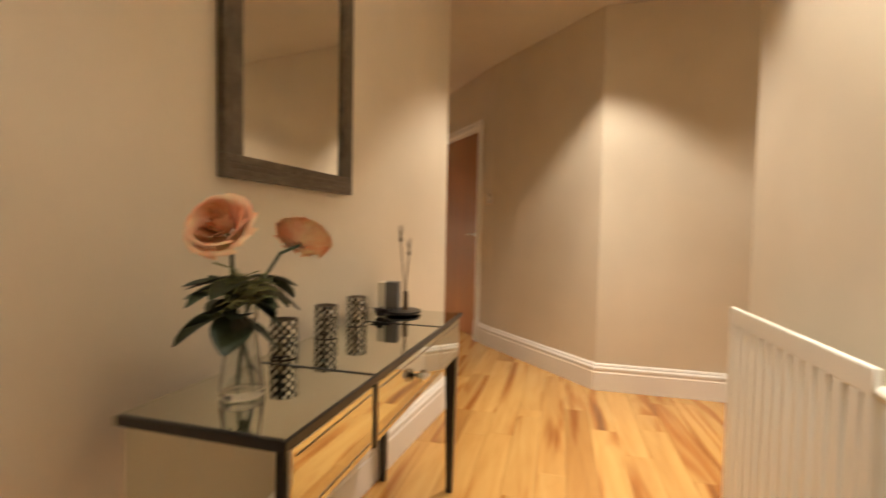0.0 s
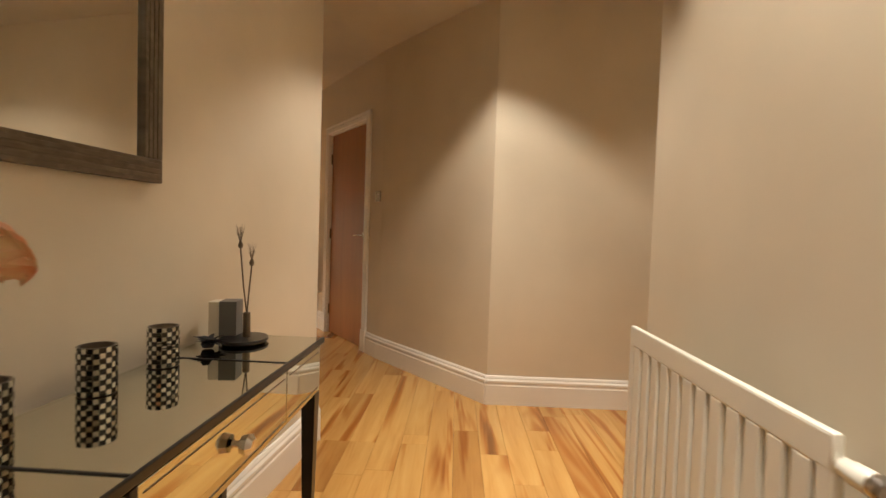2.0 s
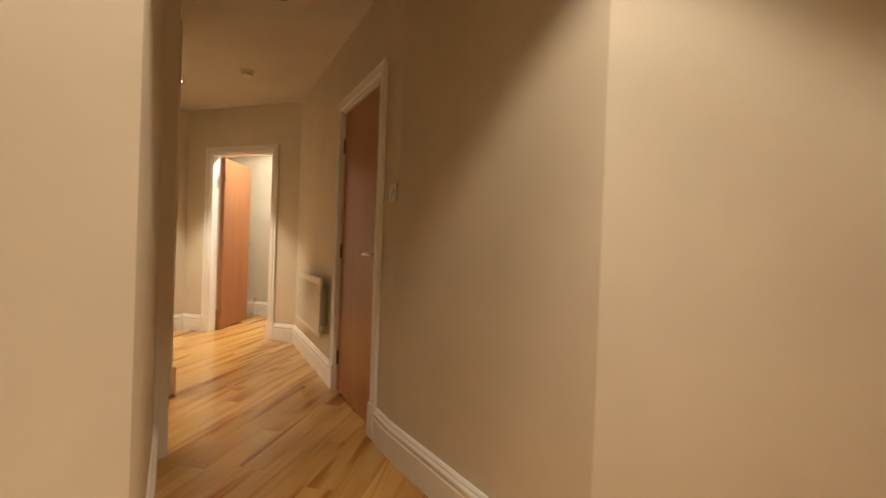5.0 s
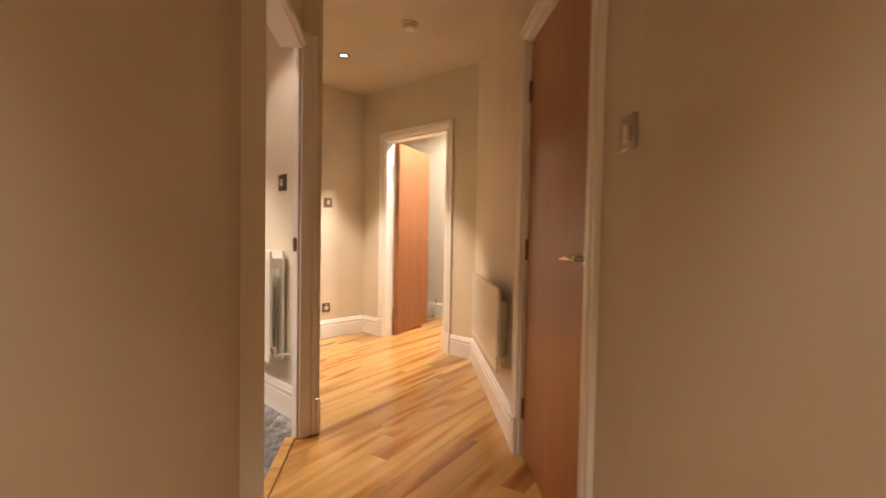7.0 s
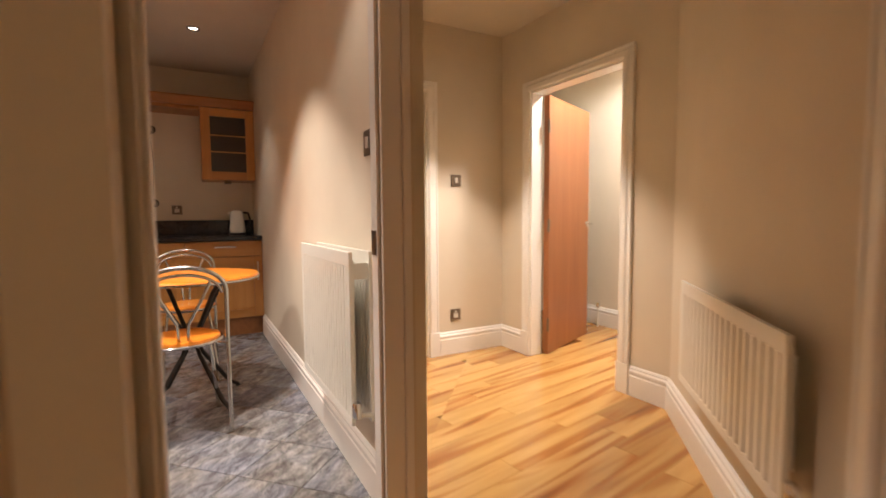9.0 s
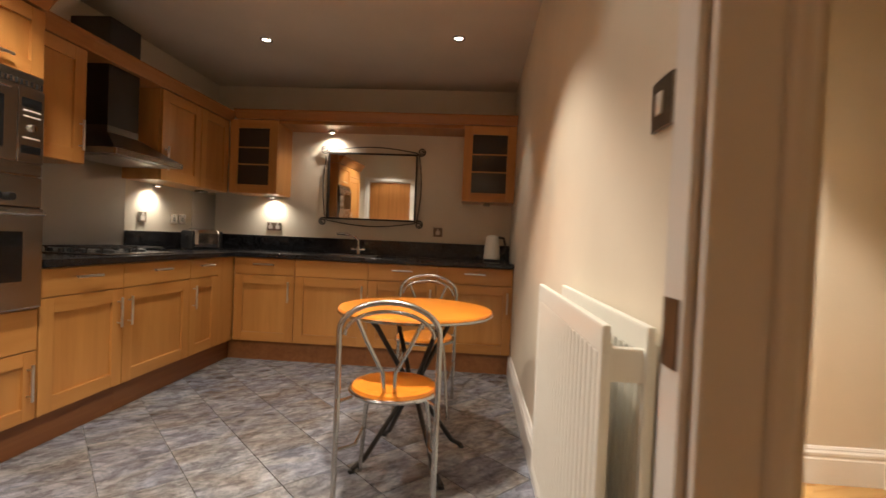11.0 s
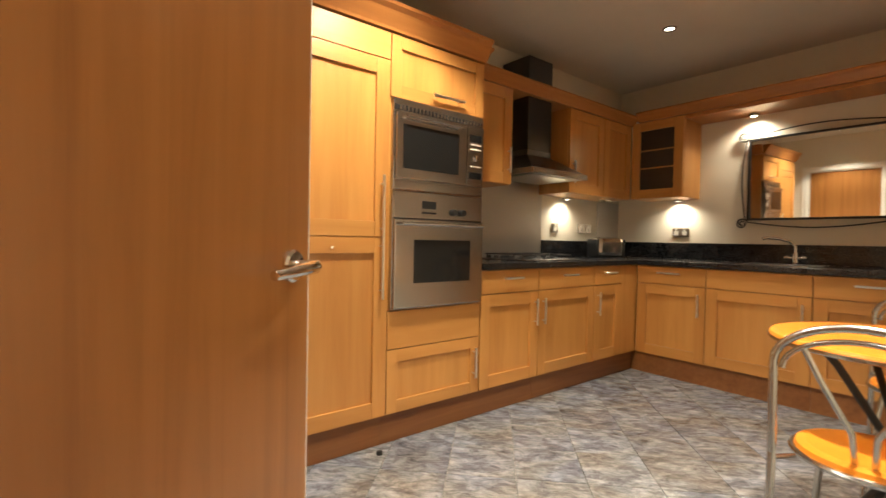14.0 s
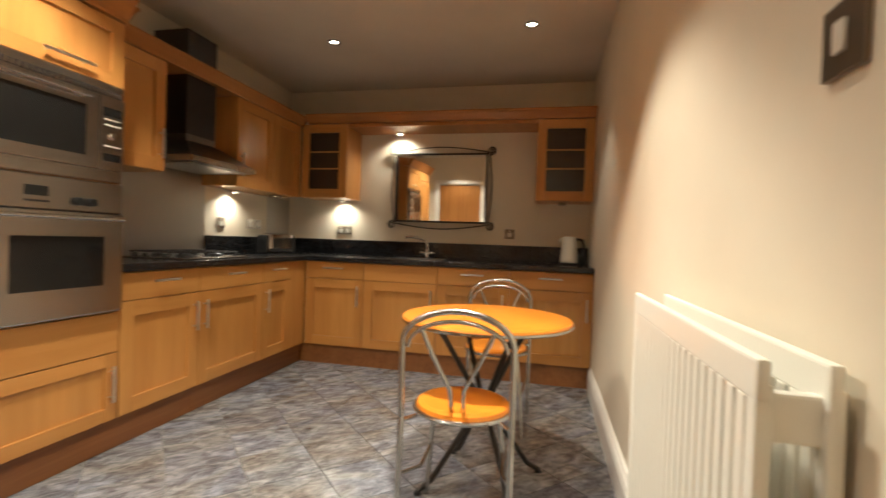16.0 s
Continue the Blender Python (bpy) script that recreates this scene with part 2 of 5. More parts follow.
def part(name, bm, mat, parent, label=""):
    ob = mesh_object(name, bm, mat)
    ob.parent = parent
    return tagged(ob, label)


def thing(name, label, category, m=Matrix(), group="", kind=""):
    ob = new(name)
    ob.empty_display_size = 0.05
    ob.matrix_world = m
    return tagged(ob, label, category, group, kind)


def single(name, bm, mat, label, category, m=Matrix(), group="", kind=""):
    ob = mesh_object(name, bm, mat)
    ob.matrix_world = m
    return tagged(ob, label, category, group, kind)


def bx(bm, a, b, bevel=0.002, m=None):
    """Adds a box between two corners."""
    lo, hi = [min(p, q) for p, q in zip(a, b)], [max(p, q) for p, q in zip(a, b)]
    vs = bmesh.ops.create_cube(bm, size=1)["verts"]
    for v in vs:
        v.co = Vector([lo[i] if v.co[i] < 0 else hi[i] for i in range(3)])
    if m:
        bmesh.ops.transform(bm, matrix=m, verts=vs)
    if bevel:
        edges = list({e for v in vs for e in v.link_edges})
        bmesh.ops.bevel(bm, geom=edges, offset=min(bevel, 0.3 * min(h - l for l, h in zip(lo, hi))), segments=2, affect="EDGES", profile=0.6)
    return bm


def box(a, b, bevel=0.002):
    return bx(bmesh.new(), a, b, bevel)


def tube(bm, pts, r, n=10, closed=False):
    """Sweeps a circle of radius r (or radii) along points."""
    pts = [Vector(p) for p in pts]
    rs = r if isinstance(r, (list, tuple)) else [r] * len(pts)
    rings, side = [], None
    for i, p in enumerate(pts):
        a = pts[i - 1] if (i or closed) else p
        b = pts[(i + 1) % len(pts)] if (i < len(pts) - 1 or closed) else p
        d = (b - a).normalized()
        if side is None:
            side = d.orthogonal().normalized()
        side = (side - d * side.dot(d)).normalized()
        up = d.cross(side)
        rings.append([bm.verts.new(p + (side * math.cos(k * math.tau / n) + up * math.sin(k * math.tau / n)) * rs[i]) for k in range(n)])
    for i in range(len(rings) if closed else len(rings) - 1):
        a, b = rings[i], rings[(i + 1) % len(rings)]
        for k in range(n):
            bm.faces.new((a[k], a[(k + 1) % n], b[(k + 1) % n], b[k]))
    if not closed:
        bm.faces.new(rings[0][::-1])
        bm.faces.new(rings[-1])
    return bm


def pipe(*a, **k):
    return tube(bmesh.new(), *a, **k)


def lathe(bm, profile, n=32, m=None):
    """Turns (radius, z) pairs about z."""
    rings, made = [], []
    for r, z in profile:
        ring = [bm.verts.new((r * math.cos(k * math.tau / n), r * math.sin(k * math.tau / n), z)) for k in range(n)] if r > 1e-5 else [bm.verts.new((0, 0, z))]
        rings.append(ring)
        made += ring
    for a, b in zip(rings, rings[1:]):
        for k in range(n):
            q = [a[k % len(a)], a[(k + 1) % n % len(a)], b[(k + 1) % n % len(b)], b[k % len(b)]]
            q = list(dict.fromkeys(q))
            if len(q) > 2:
                bm.faces.new(q)
    if m:
        bmesh.ops.transform(bm, matrix=m, verts=made)
    return bm


def turned(profile, n=32, m=None):
    return lathe(bmesh.new(), profile, n, m)


def sweep_profile(profile, length):
    """Extrudes a closed (out, z) outline along local x; out is towards -y."""
    bm = bmesh.new()
    a = [bm.verts.new((0, -o, z)) for o, z in profile]
    b = [bm.verts.new((length, -o, z)) for o, z in profile]
    n = len(a)
    for i in range(n):
        bm.faces.new((a[i], a[(i + 1) % n], b[(i + 1) % n], b[i]))
    bm.faces.new(a[::-1])
    bm.faces.new(b)
    return bm


def along(p, q):
    """A frame at p with local x towards q; the room lies on local -y."""
    d = Vector(q) - Vector(p)
    return Matrix.Translation((p[0], p[1], 0)) @ Matrix.Rotation(math.atan2(d.y, d.x), 4, "Z"), d.length


# ---- structure ----
def wall(name, p, q, mat, label, openings=(), thick=0.1, ext=0.0):
    m, n = along(p, q)
    bm, s = bmesh.new(), -ext
    for a, b, h in openings:
        bx(bm, (s, 0, 0), (a, thick, CEIL), 0)
        bx(bm, (a, 0, h), (b, thick, CEIL), 0)
        s = b
    if n - s > 0.01:
        bx(bm, (s, 0, 0), (n, thick, CEIL), 0)
    return single(name, bm, mat, label, "wall", m, kind="structure")


SKIRT = [(0, 0), (0.022, 0), (0.022, 0.118), (0.018, 0.124), (0.018, 0.130), (0.021, 0.136), (0.021, 0.148), (0.013, 0.158), (0.013, 0.164), (0.007, 0.174), (0, 0.176)]


def skirting(p, q, s0, s1):
    m, n = along(p, q)
    bm = sweep_profile(SKIRT, s1 - s0)
    bm.transform(Matrix.Translation((s0, -0.001, 0.006)))
    return single("baseboard", bm, WHITE, "white painted moulded skirting board on the wall", "skirting", m, "skirting boards", "structure")


def architrave(p, q, s0, s1, h, w=0.075, both=True, thick=0.1):
    """Moulded frame round an opening, with its lining."""
    m, n = along(p, q)
    ob = thing("trim", "white painted moulded door frame with lining", "door frame", m, "door frames", "structure")
    prof = [(0, 0), (0.014, 0.0), (0.022, 0.012), (0.022, w * 0.55), (0.016, w * 0.62), (0.016, w * 0.8), (0.020, w * 0.86), (0.020, w), (0, w)]

    def leg(x, flip, z1):
        bm = bmesh.new()
        bot = [bm.verts.new((x + (-c if flip else c), -o - 0.001, 0.006)) for o, c in prof]
        top = [bm.verts.new((x + (-c if flip else c), -o - 0.001, z1 + c)) for o, c in prof]
        k = len(prof)
        for i in range(k):
            bm.faces.new((bot[i], bot[(i + 1) % k], top[(i + 1) % k], top[i]))
        bm.faces.new(bot[::-1])
        bm.faces.new(top)
        # plinth block
        a, b = (x - w - 0.006, x + 0.004) if flip else (x - 0.004, x + w + 0.006)
        bx(bm, (a, -0.028, 0.006), (b, -0.002, 0.19), 0.003)
        return bm
    part("frame_post", leg(s0, True, h), WHITE, ob)
    if both:
        part("frame_post", leg(s1, False, h), WHITE, ob)
    bm = bmesh.new()
    l = [bm.verts.new((s0 - c, -o - 0.001, h + c)) for o, c in prof]
    r = [bm.verts.new((s1 + c, -o - 0.001, h + c)) for o, c in prof]
    k = len(prof)
    for i in range(k):
        bm.faces.new((l[i], l[(i + 1) % k], r[(i + 1) % k], r[i]))
    bm.faces.new(l)
    bm.faces.new(r[::-1])
    part("frame_head", bm, WHITE, ob)
    part("lining", box((s0 - 0.004, -0.003, 0.006), (s0 + 0.014, thick + 0.003, h), 0.002), WHITE, ob)
    if both:
        part("lining", box((s1 - 0.014, -0.003, 0.006), (s1 + 0.004, thick + 0.003, h), 0.002), WHITE, ob)
    part("lining", box((s0 + 0.014, -0.003, h - 0.014), (s1 - 0.014, thick + 0.003, h + 0.004), 0.002), WHITE, ob)
    return ob


def lever(parent, x, z, side, out, y0):
    """A chrome lever handle on a round rose; side: +1 lever runs to +x."""
    bm = turned([(0, 0), (0.026, 0), (0.026, 0.005), (0.022, 0.009), (0.010, 0.010), (0.010, 0.045), (0, 0.047)], 24, pose(x, y0, z, 90 if out < 0 else -90))
    tube(bm, [(x, y0 + out * 0.042, z), (x + side * 0.02, y0 + out * 0.05, z), (x + side * 0.06, y0 + out * 0.052, z - 0.002), (x + side * 0.115, y0 + out * 0.048, z - 0.006)], [0.009, 0.010, 0.009, 0.007], 12)
    return part("door_handle", bm, CHROME, parent, "polished chrome lever handle")


def door_leaf(name, label, m, width, height=1.97, handle=True, hinges=True, mat=None, knob_side=1):
    """Hinge at local x=0, leaf to +x, y from 0 to 0.042."""
    ob = thing(name, label, "door", m, "veneered doors", "structure")
    part("leaf", box((0.003, 0, 0.012), (width, 0.042, height), 0.002), mat or DOORWOOD, ob)
    part("lipping", box((width + 0.0005, 0.001, 0.012), (width + 0.004, 0.041, height), 0.001), WHITE, ob, "pale painted door edge")
    for y, out in ((0, -1), (0.042, 1)):
        lever(ob, width - 0.05, 1.0, -1, out, y)
    part("latch_plate", box((width + 0.004, 0.011, 0.96), (width + 0.006, 0.031, 1.04), 0.0005), STEEL, ob)
    for z in (0.24, 1.0, 1.74):
        bm = box((-0.012, -0.012, z - 0.05), (0.004, 0.004, z + 0.05), 0.003)
        part("hinge", bm, BRONZE, ob, "dark metal butt hinge")
    return ob


FAR_L = Vector((0.045, 3.81))
FAR_D = Vector((1.401, 0.259)).normalized()
KNEE, JOG = (-0.93, 4.56), (-2.99, 6.46)
M_END = HALL_O + Vector((-0.771, 0.6365)) * 2.49
RC = hall(-0.784, 1.272).xy
LEAN = 0.10          # the console wall stands slightly askew to the planks
B0, B1 = hall(-4.3, -4.3 * LEAN).xy, hall(-4.3, 1.272).xy
SIDE = RC + HALL_R * 1.9
FAR_R = FAR_L + FAR_D * 2.35
NOOK_L, NOOK_C = (-4.5, 4.87), (-4.5, 6.43)
H = 1.985
CREAMW = "cream painted plaster wall with white skirting"
wall("wall_console", B0, HALL_O, WALL, CREAMW)
wall("wall_kitchen_door", HALL_O, M_END, WALL, CREAMW, [(1.67, 2.489, H)])
wall("wall_far", FAR_L, FAR_R, WALL, CREAMW)
wall("wall_switch", KNEE, FAR_L, WALL, CREAMW)
wall("wall_diagonal", JOG, KNEE, WALL, CREAMW, [(1.68, 2.515, H)])
wall("wall_end", NOOK_C, JOG, WALL, CREAMW, [(0.35, 1.175, H)])
wall("wall_nook", NOOK_L, NOOK_C, WALL, CREAMW, [(0.10, 0.88, H)])
wall("wall_radiator", RC, B1, WALL, CREAMW)
wall("wall_side", SIDE, RC + HALL_R * 0.1, WALL, CREAMW, thick=0.1)
wall("wall_side_end", FAR_R, SIDE, WALL, CREAMW)
wall("wall_back", B1, B0, WALL, CREAMW)
wall("wall_kitchen_back", (-6.55, 1.9), (-6.55, 4.77), KWALL, "cream painted kitchen wall behind the sink run", ext=0.1)
wall("wall_kitchen_left", (-2.0, 1.9), (-6.55, 1.9), KWALL, "cream painted kitchen wall behind the cooker run")
wall("wall_kitchen_right", (-6.55, 4.77), (-2.80, 4.77), KWALL, "cream painted wall between kitchen and corridor", ext=0.1)
wall("wall_kitchen_east", (-2.0, 4.12), (-2.0, 1.9), KWALL, "cream painted kitchen wall with a closed door", [(0.94, 1.76, H)])
# room behind the end door
ROOM = "pale painted wall of the room beyond"
wall("wall_room_far", (-5.6, 7.68), (-2.2, 7.68), KWALL, ROOM)
wall("wall_room_left", (-5.6, 6.54), (-5.6, 7.68), KWALL, ROOM)
wall("wall_room_right", (-2.2, 7.68), (-2.2, 6.54), KWALL, ROOM)
wall("wall_room_near", (-5.6, 6.55), (-4.5, 6.55), KWALL, ROOM, thick=-0.1)
wall("wall_room_near_right", (-2.97, 6.57), (-2.2, 6.57), KWALL, ROOM, thick=-0.1)
# closet behind the nook door
wall("wall_closet", (-5.3, 4.87), (-5.3, 6.45), KWALL, ROOM)
single("ceiling", box((-6.8, -2.0, CEIL), (3.2, 8.0, CEIL + 0.12), 0), CEILING, "flat cream painted ceiling with recessed spotlights", "ceiling", kind="structure")

for p, q, s0, s1 in (
        (B0, HALL_O, 0, (HALL_O - B0).length + 0.02), (HALL_O, M_END, -0.02, 1.585), (FAR_L, FAR_R, -0.01, 2.24), (KNEE, FAR_L, 0, (FAR_L - Vector(KNEE)).length),
        (JOG, KNEE, 0, 1.595), (JOG, KNEE, 2.60, 2.803), (NOOK_C, JOG, 0, 0.265), (NOOK_C, JOG, 1.26, 1.51), (NOOK_L, NOOK_C, 0.965, 1.56),
        (RC, B1, 0, (B1 - RC).length), (SIDE, RC, 0, 1.88), (B1, B0, 0, 1.272 + 4.3 * LEAN), ((-6.55, 4.77), (-2.66, 4.77), 0.62, 3.78),
        ((-2.0, 4.12), (-2.0, 1.9), 0, 0.855), ((-2.0, 4.12), (-2.0, 1.9), 1.845, 2.22), ((-5.6, 7.68), (-2.2, 7.68), 0, 3.4)):
    skirting(p, q, s0, s1)

architrave(HALL_O, M_END, 1.67, 2.489, H, w=0.025, both=False)
architrave(JOG, KNEE, 1.68, 2.515, H)
architrave(NOOK_C, JOG, 0.35, 1.175, H)
architrave(NOOK_L, NOOK_C, 0.10, 0.88, H)
architrave((-2.0, 4.12), (-2.0, 1.9), 0.94, 1.76, H)
m, n = along(FAR_L, FAR_R)
single("trim", box((2.245, -0.022, 0.006), (2.325, -0.001, 2.06), 0.004), WHITE, "white painted door frame post beside the far wall", "door frame", m, "door frames", "structure")
# post at the end of the wall beside the kitchen doorway
post = thing("trim", "white painted door post with a bronze latch plate", "door frame", Matrix(), "door frames", "structure")
part("frame_post", box((-2.688, 4.650, 0.004), (-2.648, 4.760, CEIL), 0.003), WALL, post)
part("wall_return", box((-2.81, 4.738, 0.004), (-2.688, 4.771, CEIL), 0.0), KWALL, post)
part("lining", box((-2.690, 4.641, 0.006), (-2.643, 4.6495, H), 0.002), WHITE, post)
part("architrave", box((-2.6478, 4.652, 0.006), (-2.630, 4.715, H + 0.07), 0.006), WHITE, post)
part("bead", box((-2.6478, 4.7155, 0.006), (-2.624, 4.742, H + 0.07), 0.008), WHITE, post)
part("plinth_block", box((-2.6478, 4.7425, 0.006), (-2.622, 4.768, 0.19), 0.004), WHITE, post)
part("latch_plate", box((-2.684, 4.6385, 0.965), (-2.650, 4.6405, 1.035), 0.0005), BRONZE, post, "bronze latch plate")

# doors
md, n = along(JOG, KNEE)
door_leaf("door_1", "closed reddish-brown veneered flush door with chrome lever", md @ pose(1.696, 0.018, 0), 0.80)
d = Vector((-0.598, -0.452)).normalized()
door_leaf("door_2", "open brown veneered flush door leading into the kitchen", Matrix.Translation((-2.06, 4.06, 0)) @ Matrix.Rotation(math.atan2(d.y, d.x), 4, "Z") @ pose(0, -0.021, 0), 0.752, mat=LIT_DOORWOOD)
door_leaf("door_3", "open reddish-brown veneered door at the corridor end", Matrix.Translation((-4.13, 6.545, 0)) @ Matrix.Rotation(math.atan2(0.92, -0.38), 4, "Z") @ pose(0, -0.042, 0), 0.79)
door_leaf("door_4", "closed cream painted door in the corridor nook", Matrix.Translation((-4.54, 4.985, 0)) @ Matrix.Rotation(radians(90), 4, "Z"), 0.75, mat=paint("cream_door_paint", (0.74, 0.68, 0.50), 0.35))
door_leaf("door_5", "closed orange-brown veneered door in the kitchen", Matrix.Translation((-1.985, 2.375, 0)) @ Matrix.Rotation(radians(90), 4, "Z") @ pose(0, -0.042, 0), 0.79, mat=LIT_DOORWOOD)
single("threshold", box((0, -0.02, 0.004), (0.82, 0.03, 0.016), 0.006), PLANK, "narrow wooden threshold strip in the kitchen doorway", "threshold", along(HALL_O, M_END)[0] @ pose(1.67, 0.04, 0), kind="structure")

# ---- fixtures ----
def downlight(x, y, lit):
    ob = thing("downlight", "recessed round ceiling spotlight with a dark metal ring" + (", lit" if lit else ", unlit"), "spotlight", pose(x, y, CEIL), "ceiling spotlights")
    part("ring", turned([(0.026, -0.001), (0.044, -0.001), (0.046, -0.004), (0.042, -0.009), (0.033, -0.010), (0.028, -0.004), (0.026, -0.001)], 28), BRONZE, ob, "dark metal ring")
    part("bulb", turned([(0, -0.003), (0.0255, -0.003), (0.0255, -0.0005), (0, -0.0005)], 24), BULB if lit else BRONZE, ob)


for x, y, power, lit, cone, aim in DOWN:
    downlight(x, y, lit)
ob = thing("smoke_detector", "round white smoke detector on the ceiling", "smoke detector", pose(-2.90, 5.60, CEIL))
part("base", turned([(0, 0), (0.055, 0), (0.055, -0.012), (0.050, -0.016), (0, -0.016)], 28), CREAM, ob)
part("cover", turned([(0.044, -0.016), (0.046, -0.034), (0.036, -0.044), (0, -0.046)], 28), CREAM, ob)


def plate(m, label, w=0.086, h=0.086, kind="switch", mat=None):
    """A wall plate on local y=0, facing -y."""
    ob = thing("light_switch" if kind == "switch" else "wall_socket", label, "light switch" if kind == "switch" else "socket", m, "wall plates")
    part("plate", box((-w / 2, -0.008, -h / 2), (w / 2, 0, h / 2), 0.003), mat or BRONZE, ob)
    if kind == "switch":
        part("rocker", box((-0.012, -0.013, -0.020), (0.012, -0.0085, 0.020), 0.002), PALE, ob)
    else:
        for x in ((-w / 4, w / 4) if w > 0.1 else (0,)):
            part("insert", box((x - 0.020, -0.0105, -0.024), (x + 0.020, -0.0085, 0.012), 0.001), PALE, ob)
            part("rocker", box((x - 0.007, -0.013, 0.016), (x + 0.007, -0.0085, 0.032), 0.001), PALE, ob)
    return ob


plate(md @ pose(2.80 - 0.055, -0.001, 1.325), "brushed metal light switch beside the brown door", mat=STEEL)
ml, n = along(NOOK_L, NOOK_C)
plate(ml @ pose(1.12, -0.001, 1.35), "square dark bronze light switch on cream wall")
plate(ml @ pose(1.11, -0.001, 0.31), "square dark bronze wall socket above the skirting", kind="socket")
plate(pose(-3.045, 4.769, 1.345), "dark bronze light switch above the kitchen radiator", 0.086, 0.092)
mb = along((-6.55, 1.9), (-6.55, 4.77))[0]
plate(mb @ pose(2.50 - 1.9, -0.001, 1.145), "dark bronze double socket above the worktop", 0.14, 0.075, "socket")
plate(mb @ pose(4.09 - 1.9, -0.001, 1.155), "brass square socket on the kitchen wall", 0.086, 0.086, "socket", BRONZE)
mk = along((-2.0, 1.9), (-6.55, 1.9))[0]
plate(mk @ pose(3.55, -0.001, 1.16), "steel socket above the worktop", 0.086, 0.08, "socket", STEEL)
plate(mk @ pose(3.92, -0.001, 1.165), "steel socket above the worktop", 0.086, 0.08, "socket", STEEL)
plate(mk @ pose(4.03, -0.001, 1.165), "steel socket above the worktop", 0.086, 0.08, "socket", STEEL)
mr = along((-5.6, 7.68), (-2.2, 7.68))[0]
plate(mr @ pose(1.95, -0.001, 1.3), "dark switch on the wall of the room beyond")
plate(mr @ pose(1.95, -0.001, 0.32), "dark socket on the wall of the room beyond", kind="socket")


def radiator(label, m, length, z0, z1, panels=1, gap=0.07, valve="high", pitch=0.042):
    """Panel radiator; local x along the wall, wall at y=0, room at -y."""
    ob = thing("radiator", label, "radiator", m, "radiators")
    ys = [-gap - 0.012] if panels == 1 else [-gap + 0.03, -gap - 0.045]
    count = int((length - 0.05) / pitch)
    for y in ys:
        bm = box((0.002, y - 0.001, z0 + 0.03), (length - 0.002, y + 0.010, z1 - 0.03), 0.002)
        pan = part("panel", bm, RADIATOR, ob, "pale enamelled panel with vertical ribs")
        part("top_rail", box((-0.001, y - 0.010, z1 - 0.052), (length + 0.001, y + 0.006, z1 + 0.001), 0.005), RADIATOR, pan)
        part("bottom_rail", box((-0.001, y - 0.010, z0), (length + 0.001, y + 0.006, z0 + 0.036), 0.005), RADIATOR, pan)
        for a in (0.0, length - 0.026):
            part("side_rail", box((a - 0.0005, y - 0.0098, z0 + 0.03), (a + 0.0265, y + 0.0055, z1 - 0.045), 0.004), RADIATOR, pan)
        for i in range(count):
            x, w = 0.025 + (i + 0.5) * (length - 0.05) / count, pitch * 0.36
            part("rib", box((x - w, y - 0.0102, z0 + 0.034), (x + w, y, z1 - 0.050), 0.006), RADIATOR, pan)
    if panels == 2:
        part("top_spacer", box((length - 0.03, ys[1], z1 - 0.10), (length - 0.01, ys[0], z1 - 0.04), 0.004), RADIATOR, ob)
        part("top_spacer", box((0.01, ys[1], z1 - 0.10), (0.03, ys[0], z1 - 0.04), 0.004), RADIATOR, ob)
    for x in (0.12, length - 0.12):
        part("bracket", box((x - 0.015, ys[0] + 0.012, z0 + 0.06), (x + 0.015, -0.002, z1 - 0.08), 0.002), RADIATOR, ob)
    y = ys[-1]
    end = (length + 0.035, y, 0.0) if valve == "high" else (length + 0.035, -0.003, z0 + 0.04)
    bm = pipe([(length + 0.002, y, z0 + 0.05), (length + 0.035, y, z0 + 0.05), end], 0.008, 10)
    part("pipe", bm, CREAM, ob)
    part("valve", turned([(0, 0), (0.014, 0), (0.017, 0.01), (0.017, 0.045), (0.013, 0.055), (0, 0.057)], 18, pose(length + 0.035, y, z0 + 0.045)), CHROME, ob, "chrome valve head")
    if valve == "high":
        at = pose(length + 0.001, y + 0.006, z1 - 0.042, 0, 90, 0)
        part("end_plug", turned([(0, 0), (0.013, 0), (0.013, 0.010), (0.015, 0.013), (0.016, 0.040), (0.014, 0.043), (0, 0.043)], 20, at), RADIATOR, ob, "white plastic thermostat body")
        part("valve_cap", turned([(0, 0.0435), (0.015, 0.0435), (0.017, 0.048), (0.017, 0.058), (0.013, 0.062), (0, 0.062)], 20, at), STEEL, ob, "grey metal valve cap")
    return ob


mrad, n = along(RC, B1)
radiator("white ribbed panel radiator on the hall wall", mrad @ pose(0.148, 0, 0), 0.695, 0.15, 0.808, 1, 0.085, pitch=0.050)
radiator("slim pale panel radiator on the diagonal corridor wall", md @ pose(2.80 - 2.31, 0, 0), 0.97, 0.34, 0.785, 1, 0.055, "low", 0.05)
radiator("cream double panel radiator on the kitchen wall", pose(-3.76, 4.77, 0), 0.770, 0.32, 0.950, 2, 0.052, "low", 0.036)
ob = thing("radiator_pipe", "copper radiator pipe stub in the room beyond", "pipe", pose(-4.55, 7.60, 0))
part("pipe", pipe([(0, 0, 0), (0, 0, 0.2), (-0.12, 0, 0.2)], 0.008), CREAM, ob)
part("valve", turned([(0, 0), (0.016, 0), (0.016, 0.05), (0, 0.055)], 16, pose(0, 0, 0.19)), CHROME, ob)

# ---- hall: mirrored console table, local x along the wall, wall at y=0, room at -y ----
TH = 0.712
mt = along(hall(-1.970, -0.088).xy, hall(-0.80, -0.065).xy)[0]
TABLE_L, TABLE_D = 1.170, 0.338


